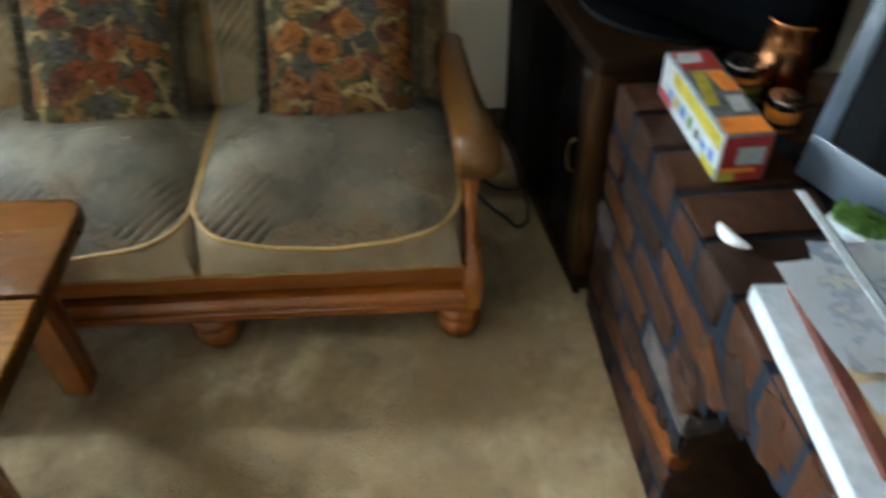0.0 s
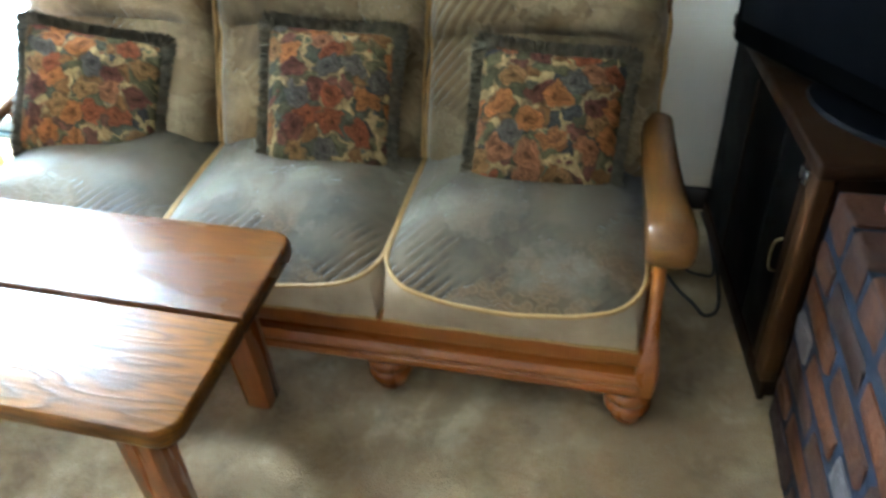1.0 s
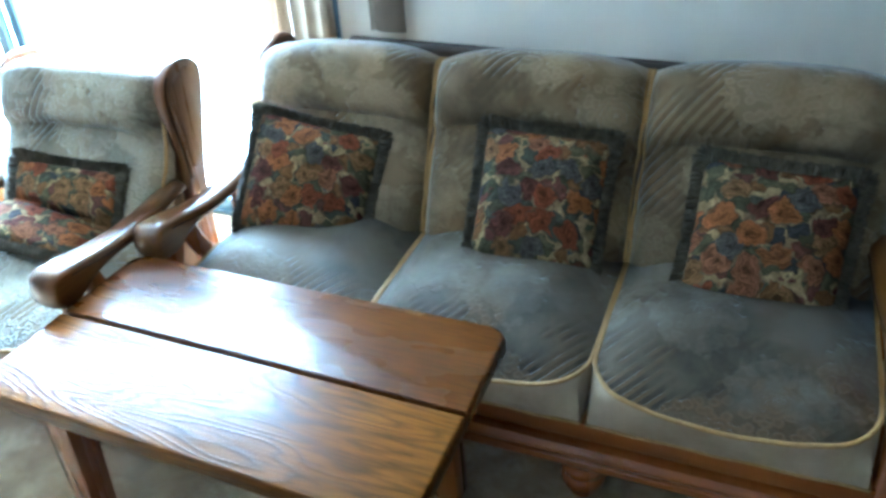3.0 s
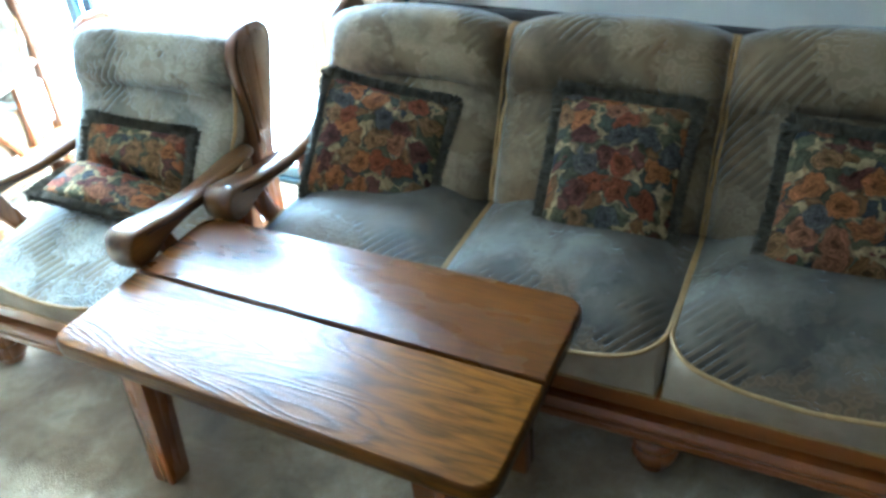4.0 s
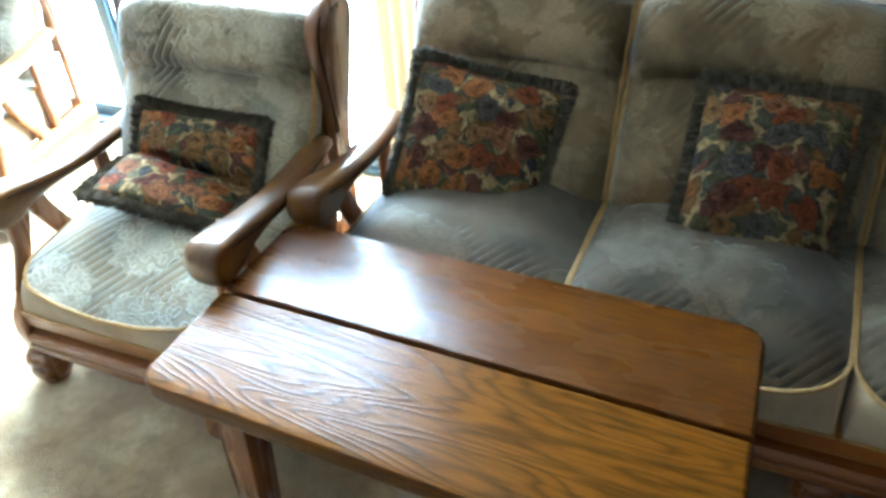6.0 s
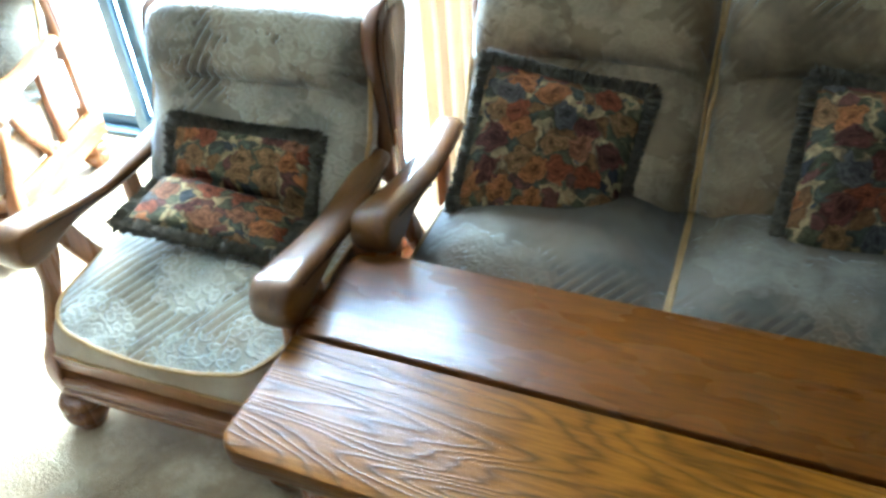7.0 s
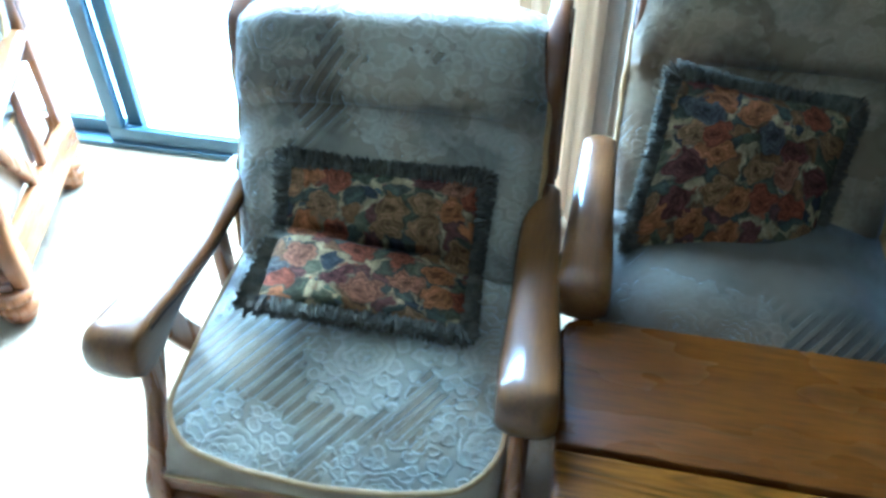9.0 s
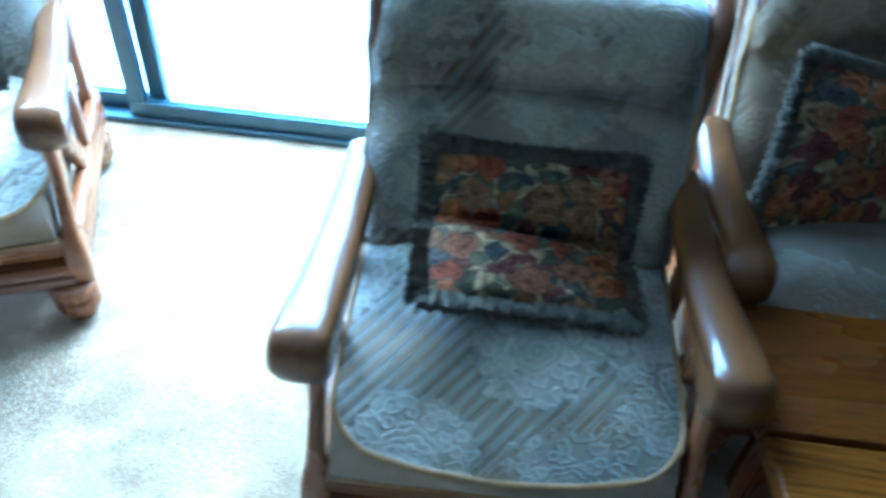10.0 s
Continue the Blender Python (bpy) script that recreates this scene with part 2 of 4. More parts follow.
def floral_material():
    """Tapestry: full-blown roses crowded by leaves in teal, olive and navy, with cream between."""
    n = Nodes("rose_tapestry", 0.9, spec=0.15)
    raw = n.coords((1, 1, 1))
    flat = n.flat((1, 0, 0), (0, 0.8, 1))
    v = n.warp(n.warp(flat, 18.0, 0.060), 60.0, 0.022)
    ground = n.ramp(n.noise(raw, 60.0, 3), [(0.3, (0.20, 0.135, 0.066)), (0.7, (0.37, 0.27, 0.125))])
    # buds and sprigs, then larger leaves
    d, bearing, r1, r2 = n.blooms(v, 58.0)
    sprig = n.ramp(r1, [(0.0, (0.085, 0.090, 0.050)), (0.3, (0.20, 0.075, 0.032)), (0.5, (0.060, 0.066, 0.064)), (0.7, (0.21, 0.13, 0.058)), (0.85, (0.115, 0.042, 0.034))], True)
    ground = n.mix(n.math("MULTIPLY", n.ramp(d, [(0.28, 1.0), (0.42, 0.0)]), n.ramp(r2, [(0.52, 0.0), (0.53, 1.0)])), ground, sprig)
    d, bearing, r1, r2 = n.blooms(v, 26.0)
    leaf = n.ramp(r1, [(0.0, (0.066, 0.060, 0.031)), (0.20, (0.038, 0.038, 0.038)), (0.32, (0.090, 0.080, 0.040)), (0.54, (0.140, 0.068, 0.024)), (0.70, (0.060, 0.060, 0.040)), (0.84, (0.110, 0.044, 0.030))], True)
    vein = n.ramp(n.math("ABSOLUTE", n.math("SINE", n.math("MULTIPLY", bearing, 2.5))), [(0.0, 0.70), (0.35, 1.1)])
    leaf = n.mix(0.85, leaf, n.mix(1.0, vein, n.ramp(d, [(0.0, 1.25), (0.6, 0.70)]), "MULTIPLY"), "MULTIPLY")
    c = n.mix(n.ramp(d, [(0.47, 1.0), (0.57, 0.0)]), ground, leaf)
    # roses over them
    over = n.add("VectorMath")
    over.operation = "ADD"
    n.link(v, over.inputs[0])
    over.inputs[1].default_value = (3.37, 1.91, 0.0)
    d, bearing, r1, r2 = n.blooms(over.outputs[0], 15.0, 0.9)
    rose = n.ramp(r1, [(0.0, (0.160, 0.044, 0.018)), (0.24, (0.235, 0.086, 0.026)), (0.46, (0.195, 0.080, 0.036)), (0.62, (0.085, 0.029, 0.020)), (0.76, (0.175, 0.092, 0.034)), (0.90, (0.075, 0.066, 0.058))], True)
    saw, lobe = n.scallops(d, bearing, 7.0, 5.0, 0.42)
    shade = n.mix(1.0, n.ramp(saw, [(0.0, 0.45), (0.22, 0.80), (0.75, 1.30), (0.95, 1.05), (1.0, 0.45)]), n.ramp(d, [(0.0, 0.30), (0.08, 0.60), (0.20, 1.05), (0.5, 1.0)]), "MULTIPLY")
    rose = n.mix(0.92, rose, shade, "MULTIPLY")
    size = n.math("SUBTRACT", d, n.math("MULTIPLY", n.math("SUBTRACT", lobe, 0.5), 0.10))
    there = n.math("MULTIPLY", n.ramp(size, [(0.40, 1.0), (0.46, 0.0)]), n.ramp(r2, [(0.20, 0.0), (0.21, 1.0)]))
    rim = n.math("MULTIPLY", n.ramp(size, [(0.44, 0.65), (0.56, 0.0)]), n.ramp(r2, [(0.20, 0.0), (0.21, 1.0)]))
    c = n.mix(there, n.mix(rim, c, (0.030, 0.028, 0.020)), rose)
    c = n.mix(0.7, c, n.ramp(n.noise(v, 46.0, 3, 0.6), [(0.34, 0.50), (0.5, 1.0), (0.66, 1.55)]), "MULTIPLY")
    n.color(n.mix(0.5, c, n.ramp(n.noise(raw, 260.0, 2), [(0.3, 0.40), (0.7, 1.05)]), "MULTIPLY"))
    n.bump((n.noise(raw, 700.0, 2), 0.0006), (n.noise(raw, 11.0, 3), 0.006))
    return n.m


def simple(name, color, rough=0.6, metal=0.0, vary=0.25, scale=12.0, bump=0.0, spec=0.5):
    """One colour with soft unevenness."""
    n = Nodes(name, rough, metal, spec)
    v = n.coords()
    a = n.noise(v, scale, 4, 0.6)
    n.color(n.ramp(a, [(0.3, tuple(c * (1 - vary) for c in color)), (0.7, tuple(min(1, c * (1 + vary)) for c in color))]))
    n.rough(n.ramp(n.noise(v, scale * 2.3, 3), [(0.3, rough * 0.85), (0.7, min(1, rough * 1.15))]))
    if bump:
        n.bump((n.noise(v, scale * 9, 3), bump))
    return n.m


def carpet_material():
    """Short beige pile, trodden and stained in clouds."""
    n = Nodes("beige_carpet", 0.95, spec=0.1)
    v = n.coords(vary=False)
    w = n.warp(v, 3.0, 0.22)
    big = n.noise(w, 2.3, 4, 0.6)
    mid = n.noise(n.warp(v, 11.0, 0.06), 6.5, 5, 0.68)
    spot = n.noise(n.warp(v, 14.0, 0.05), 9.0, 3, 0.6)
    pile = n.noise(v, 420.0, 2, 0.6)
    tuft = n.voronoi(v, 260.0)
    c = n.ramp(mid, [(0.34, (0.26, 0.172, 0.080)), (0.45, (0.39, 0.272, 0.138)), (0.55, (0.465, 0.338, 0.184)), (0.66, (0.63, 0.50, 0.305))])
    c = n.mix(n.ramp(big, [(0.46, 0.0), (0.64, 0.75)]), c, (0.27, 0.17, 0.075))
    c = n.mix(n.ramp(spot, [(0.56, 0.0), (0.68, 0.34)]), c, (0.125, 0.092, 0.054))
    n.color(n.mix(0.5, c, n.ramp(pile, [(0.25, 0.6), (0.7, 1.1)]), "MULTIPLY"))
    n.bump((tuft, 0.004), (pile, 0.002), (mid, 0.004))
    n.set(Sheen_Weight=0.3)
    return n.m


def plaster_material(name, color):
    n = Nodes(name, 0.85, spec=0.2)
    v = n.coords(vary=False)
    a = n.noise(v, 2.0, 4, 0.6)
    n.color(n.ramp(a, [(0.3, tuple(c * 0.93 for c in color)), (0.7, color)]))
    n.bump((n.noise(v, 150.0, 3), 0.0006), (n.noise(v, 9.0, 3), 0.002))
    return n.m


def brick_material():
    n = Nodes("fired_brick", 0.7, spec=0.12)
    v = n.coords()
    r = n.random()
    tone = n.ramp(r, [(0.0, (0.019, 0.009, 0.006)), (0.25, (0.034, 0.013, 0.0065)), (0.45, (0.058, 0.019, 0.0070)), (0.62, (0.040, 0.014, 0.0058)), (0.80, (0.070, 0.023, 0.0075)), (0.90, (0.036, 0.018, 0.014)), (0.955, (0.034, 0.018, 0.015)), (0.965, (0.075, 0.062, 0.062)), (1.0, (0.10, 0.086, 0.088))])
    blot = n.noise(v, 18.0, 4, 0.65, 0.6)
    c = n.mix(n.ramp(blot, [(0.48, 0.0), (0.72, 0.75)]), tone, (0.022, 0.016, 0.016))
    n.color(n.mix(n.ramp(n.noise(v, 14.0, 3), [(0.62, 0.0), (0.74, 0.45)]), c, (0.050, 0.034, 0.028)))
    n.rough(n.ramp(blot, [(0.3, 0.5), (0.7, 0.8)]))
    n.bump((n.noise(v, 60.0, 4, 0.7), 0.004), (blot, 0.004))
    return n.m


# Same cloth: tone puts door light into the armchair and shade into sofa seats.
velour = velour_material("crisp_lit_sage_velour", 0.0065, 0.55, 1.0, 0.34, 0.30, 0.44, (2.25, 2.4, 2.5))
soft_lit_velour = velour_material("soft_lit_sage_velour", 0.0032, 0.28, 1.0, 0.16, 0.44, 0.56, (1.62, 1.60, 1.54))
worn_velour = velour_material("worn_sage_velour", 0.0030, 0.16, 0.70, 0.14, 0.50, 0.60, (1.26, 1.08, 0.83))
sat_dim_velour = velour_material("flattened_dim_sage_velour", 0.0028, 0.18, 0.85, 0.08, 0.58, 0.70, (0.68, 0.66, 0.63), 1.0)
tawny_mat = simple("tawny_brick", (0.135, 0.040, 0.010), 0.75, vary=0.3, scale=30, bump=0.003, spec=0.1)
border, floral, carpet, brick_mat = plain_velour(), floral_material(), carpet_material(), brick_material()
piping_mat = simple("gold_piping", (0.33, 0.195, 0.060), 0.55, vary=0.2, scale=60, bump=0.001)
fringe_mat = simple("dark_olive_fringe", (0.085, 0.070, 0.042), 0.9, vary=0.5, scale=50, bump=0.002)
mortar = simple("blue_grey_mortar", (0.011, 0.015, 0.025), 0.9, vary=0.4, scale=30, bump=0.003, spec=0.1)
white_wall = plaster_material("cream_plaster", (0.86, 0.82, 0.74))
# Unseen surfaces, kept darker than the cream wall to hold bounced light down.
ceiling_mat = plaster_material("darkened_ceiling", (0.41, 0.40, 0.37))
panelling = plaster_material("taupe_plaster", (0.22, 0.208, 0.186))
concrete = simple("pale_paving", (0.52, 0.50, 0.46), 0.85, vary=0.15, scale=3, bump=0.002)
aluminium = simple("blue_grey_aluminium", (0.060, 0.100, 0.130), 0.38, 0.35, vary=0.12, scale=20)
black_plastic = simple("black_plastic", (0.0012, 0.0014, 0.0017), 0.5, vary=0.3, scale=8, spec=0.02)
gloss_black = simple("gloss_black", (0.003, 0.0035, 0.005), 0.4, vary=0.2, scale=5, spec=0.06)
silver_plastic = simple("silver_plastic", (0.050, 0.068, 0.102), 0.4, 0.1, vary=0.08, scale=6)
chrome = simple("worn_chrome", (0.55, 0.56, 0.58), 0.25, 1.0, vary=0.15, scale=40)
brass = simple("dull_brass", (0.30, 0.22, 0.11), 0.4, 0.8, vary=0.3, scale=30)
copper = simple("copper", (0.62, 0.27, 0.12), 0.24, 1.0, vary=0.25, scale=12, bump=0.001)
paper = simple("white_paper", (0.58, 0.61, 0.66), 0.7, vary=0.08, scale=9)
black_rubber = simple("black_cable", (0.012, 0.012, 0.012), 0.5)


def curtain_material(name, tone, through_tone, share):
    n = Nodes(name, 0.9, spec=0.15)
    v = n.coords()
    n.color(n.ramp(n.noise(v, 3.0, 3), [(0.3, tuple(0.85 * a for a in tone)), (0.7, tone)]))
    n.bump((n.noise(n.coords((400, 400, 60)), 1.0, 2), 0.0006), (n.noise(n.coords((40, 40, 2)), 1.0, 2), 0.003))
    out = n.t.nodes["Material Output"]
    trans = n.add("BsdfTranslucent")
    trans.inputs[0].default_value = (*through_tone, 1)
    mixer = n.add("MixShader")
    mixer.inputs[0].default_value = share
    n.link(n.b.outputs[0], mixer.inputs[1]), n.link(trans.outputs[0], mixer.inputs[2]), n.link(mixer.outputs[0], out.inputs[0])
    return n.m


def glass_material(name="clear_glass"):
    n = Nodes(name, 0.02)
    n.color((0.95, 0.98, 0.98))
    n.set(Transmission_Weight=1.0, IOR=1.05)
    return n.m


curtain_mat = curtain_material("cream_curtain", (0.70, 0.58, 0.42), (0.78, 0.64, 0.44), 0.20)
# The same cream cloth with its shade put into the colour.
shaded_curtain = curtain_material("shaded_cream_curtain", (0.52, 0.44, 0.34), (0.55, 0.46, 0.34), 0.3)
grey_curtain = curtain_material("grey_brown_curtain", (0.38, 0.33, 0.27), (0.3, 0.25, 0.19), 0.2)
glass = glass_material()
dark_glass = simple("smoked_glass", (0.0015, 0.0015, 0.0018), 0.5, vary=0.2, scale=4, spec=0.03)


# ---- building helpers ----
def thing(name, label, category, group="", m=None, kind=""):
    ob = new(name)
    ob.empty_display_size = 0.05
    if m is not None:
        ob.matrix_world = m
    return tagged(ob, label, category, group, kind)


def mesh_of(name, bm, material, smooth=True):
    bmesh.ops.recalc_face_normals(bm, faces=bm.faces)
    me = bpy.data.meshes.new(name)
    bm.to_mesh(me)
    bm.free()
    for p in me.polygons:
        p.use_smooth = smooth
    if smooth and len(me.polygons):
        me.set_sharp_from_angle(angle=radians(38))
    me.materials.append(material)
    return me


def part(name, bm, material, parent, label="", smooth=True):
    ob = new(name, mesh_of(name, bm, material, smooth))
    ob.parent = parent
    return tagged(ob, label)


def solid(name, bm, material, label, category, kind="", group="", smooth=True):
    return tagged(new(name, mesh_of(name, bm, material, smooth)), label, category, group, kind)


def box(x0, x1, y0, y1, z0, z1, bevel=0.004, segments=2, bm=None):
    bm = bm or bmesh.new()
    vs = [bm.verts.new((x, y, z)) for x in (x0, x1) for y in (y0, y1) for z in (z0, z1)]
    fs = [bm.faces.new([vs[i] for i in q]) for q in ((0, 1, 3, 2), (4, 6, 7, 5), (0, 4, 5, 1), (2, 3, 7, 6), (0, 2, 6, 4), (1, 5, 7, 3))]
    if bevel:
        edges = list({e for f in fs for e in f.edges})
        bmesh.ops.bevel(bm, geom=edges, offset=bevel, segments=segments, profile=0.5, affect="EDGES")
    return bm


def loft(rings, closed=False, caps=True, bm=None):
    """A skin over rings of equal count."""
    bm = bm or bmesh.new()
    vs = [[bm.verts.new(p) for p in ring] for ring in rings]
    n = len(rings[0])
    pairs = list(zip(vs, vs[1:])) + ([(vs[-1], vs[0])] if closed else [])
    for a, b in pairs:
        for i in range(n):
            bm.faces.new((a[i], a[(i + 1) % n], b[(i + 1) % n], b[i]))
    if caps and not closed:
        bm.faces.new(vs[0][::-1])
        bm.faces.new(vs[-1])
    return bm


def tube(path, r, sides=8, closed=False, bm=None):
    """A round cord along a path."""
    pts = [Vector(p) for p in path]
    rings, up = [], None
    for i, p in enumerate(pts):
        a = pts[i - 1] if i or closed else p
        b = pts[(i + 1) % len(pts)] if i < len(pts) - 1 or closed else p
        d = (b - a).normalized()
        if up is None:
            up = d.orthogonal().normalized()
        up = (up - d * up.dot(d)).normalized()
        side = d.cross(up)
        rings.append([p + r * (math.cos(2 * math.pi * k / sides) * up + math.sin(2 * math.pi * k / sides) * side) for k in range(sides)])
    return loft(rings, closed, True, bm)


def lathe(profile, x=0, y=0, sides=24, bm=None):
    """A turned piece round z from (radius, height) pairs."""
    return loft([[(x + r * math.cos(2 * math.pi * k / sides), y + r * math.sin(2 * math.pi * k / sides), z) for k in range(sides)] for r, z in profile], bm=bm)


def round_rect(w, h, r, steps=4):
    """Points of a rounded rectangle about the origin."""
    out = []
    for cx, cy, a0 in ((w / 2 - r, h / 2 - r, 0), (-w / 2 + r, h / 2 - r, 90), (-w / 2 + r, -h / 2 + r, 180), (w / 2 - r, -h / 2 + r, 270)):
        for k in range(steps + 1):
            a = radians(a0 + 90 * k / steps)
            out.append((cx + r * math.cos(a), cy + r * math.sin(a)))
    return out


def smooth_path(points, steps=6):
    """A Catmull-Rom line through the points."""
    p = [Vector(q) for q in points]
    p = [2 * p[0] - p[1]] + p + [2 * p[-1] - p[-2]]
    out = []
    for i in range(1, len(p) - 2):
        for k in range(steps):
            t = k / steps
            out.append(0.5 * (2 * p[i] + (p[i + 1] - p[i - 1]) * t + (2 * p[i - 1] - 5 * p[i] + 4 * p[i + 1] - p[i + 2]) * t * t + (3 * p[i] - p[i - 1] - 3 * p[i + 1] + p[i + 2]) * t**3))
    return out + [p[-2]]


def board(outline, x0, x1, bevel=0.006, bm=None, segments=2):
    """A board cut to an outline in y and z, with eased edges."""
    bm = bm or bmesh.new()
    a = [bm.verts.new((x0, y, z)) for y, z in outline]
    b = [bm.verts.new((x1, y, z)) for y, z in outline]
    n = len(a)
    fa, fb = bm.faces.new(a[::-1]), bm.faces.new(b)
    for i in range(n):
        bm.faces.new((a[i], a[(i + 1) % n], b[(i + 1) % n], b[i]))
    if bevel:
        bmesh.ops.bevel(bm, geom=list(fa.edges) + list(fb.edges), offset=bevel, segments=segments, profile=0.5, affect="EDGES")
    return bm


def rounded_board(outline, x0, x1, inset, bm=None):
    """A board cut to an outline in y and z, its two faces crowned right over."""
    n = len(outline)
    area = sum(outline[i - 1][0] * outline[i][1] - outline[i][0] * outline[i - 1][1] for i in range(n))
    normals = []
    for i in range(n):
        (ay, az), (by, bz) = outline[i - 1], outline[(i + 1) % n]
        d = Vector((by - ay, bz - az)).normalized()
        normals.append(Vector((-d.y, d.x)) * (1 if area > 0 else -1))
    rings = []
    for k in range(15):
        s = math.sin((k / 7 - 1) * math.pi / 2)
        cut = inset * (1 - max(0.0, 1 - abs(s) ** 2.2) ** 0.5)
        rings.append([(x0 + (x1 - x0) * (s + 1) / 2, y + q.x * cut, z + q.y * cut) for (y, z), q in zip(outline, normals)])
    return loft(rings, bm=bm)


def profile_x(profile, x0, x1):
    """A moulding run along x from (y, z) pairs."""
    return loft([[(x, y, z) for y, z in profile] for x in (x0, x1)])


# ---- seating ----
def seat_outline(w, front, back, r):
    """The edge of a seat's top: bowed front with round corners."""
    h = w / 2
    pts = [(-h, back)]
    pts += [(-h + r - r * math.cos(radians(a)), front + r - r * math.sin(radians(a)) + 0.0) for a in range(0, 91, 15)]
    pts += [(h - r + r * math.sin(radians(a)), front + r - r * math.cos(radians(a))) for a in range(0, 91, 15)]
    pts.append((h, back))
    dense = []
    for (ax, ay), (bx, by) in zip(pts, pts[1:]):
        k = max(1, round(math.hypot(bx - ax, by - ay) / 0.03))
        dense += [(ax + (bx - ax) * i / k, ay + (by - ay) * i / k) for i in range(k)]
    dense.append(pts[-1])
    bow = lambda x, y: y - 0.028 * max(0, 1 - (x / h) ** 2) * max(0, 1 - (y - front) / 0.12)
    return [(x, bow(x, y)) for x, y in dense]


def seat_edge_z(x, y, w):
    """The height of the edge cord: a little lower in the middle of the front, higher at the back."""
    return 0.351 - (0.010 if w < 0.59 else 0.020) * max(0, 1 - y / 0.22) - 0.027 * max(0, 1 - (2 * x / w) ** 2) * max(0, 1 - y / 0.15) + 0.035 * min(1, max(0, y) / 0.5)


def seat_cushion(cx, w, parent, seed, cloth):
    rng = random.Random(seed)
    edge = seat_outline(w - 0.006, 0.0, 0.56, 0.085)
    mid = Vector((0, 0.27))
    bm = bmesh.new()
    rings = []
    bump = [(rng.uniform(-0.2, 0.2), rng.uniform(0.05, 0.5), rng.uniform(-0.008, 0.008)) for _ in range(5)]
    for k in range(15):
        s = k / 14
        ring = []
        for x, y in edge:
            q = mid + (Vector((x, y)) - mid) * (1 - s)
            rise = 0.070 * (1 - (1 - s) ** 3.2)
            rise += sum(a * math.exp(-((q.x - bx) ** 2 + (q.y - by) ** 2) / 0.01) for bx, by, a in bump) * min(1, 3 * s)
            base = seat_edge_z(x, y, w) * (1 - s) ** 2 + seat_edge_z(0, q.y, w) * (1 - (1 - s) ** 2)
            ring.append((cx + q.x, q.y, base + rise))
        rings.append(ring)
    vs = [[bm.verts.new(p) for p in ring] for ring in rings[:-1]]
    n = len(edge)
    for a, b in zip(vs, vs[1:]):
        for i in range(n):
            bm.faces.new((a[i], a[(i + 1) % n], b[(i + 1) % n], b[i]))
    top = bm.verts.new(rings[-1][0])
    for i in range(n):
        bm.faces.new((vs[-1][i], vs[-1][(i + 1) % n], top))
    cushion = part("seat_cushion", bm, cloth, parent)
    # border under the cord: square at its foot, where it meets the rail
    rows, r, h = [], 0.085, w / 2 - 0.003
    foot = []
    for x, y in edge:
        q, p = max(0.0, (abs(x) - h + r) / r), max(0.0, (r - y) / r)
        if p > 0 and q > 0:
            f = 1 / max(q, p)
            foot.append((math.copysign(h - r + min(1.0, q * f) * r, x), r - min(1.0, p * f) * (r + 0.012)))
        else:
            foot.append((x, -0.012) if p > 0 else (x, y))
    for up, out in ((0.0, 0.000), (0.22, 0.003), (0.55, 0.007), (0.85, 0.005), (0.985, 0.0)):
        row = []
        for (x, y), (fx, fy) in zip(edge, foot):
            k = (1 - up) ** 0.8
            x, y = x + (fx - x) * k, y + (fy - y) * k
            row.append((cx + x * (1 + out / w), y - out * (y < 0.1), 0.225 + up * (seat_edge_z(x, y, w) - 0.225)))
        rows.append(row)
    part("border", loft(rows, caps=False), border, cushion, "plain pale border strip")
    hem = [(cx + x, y - 0.003, 0.2315 + 0.0015 * math.sin(39 * x + seed)) for x, y in foot if y < 0.12]
    part("piping", tube(hem, 0.0040, 6), piping_mat, cushion, "golden edge cord")
    part("piping", tube([(cx + x, y, seat_edge_z(x, y, w) + 0.0012 * math.sin(47 * x + 31 * y + seed)) for x, y in edge], 0.0058, 8), piping_mat, cushion, "golden edge cord")
    return cushion


BACK_FOOT, BACK_TOP = Vector((0.475, 0.375)), Vector((0.680, 0.862))


def back_point(v, d):
    """A place on the leaning back: v from foot to top, d forward of it, as (y, z)."""
    a = (BACK_TOP - BACK_FOOT)
    u = a.normalized()
    n = Vector((-u.y, u.x))
    p = BACK_FOOT + a * v + n * d
    return p


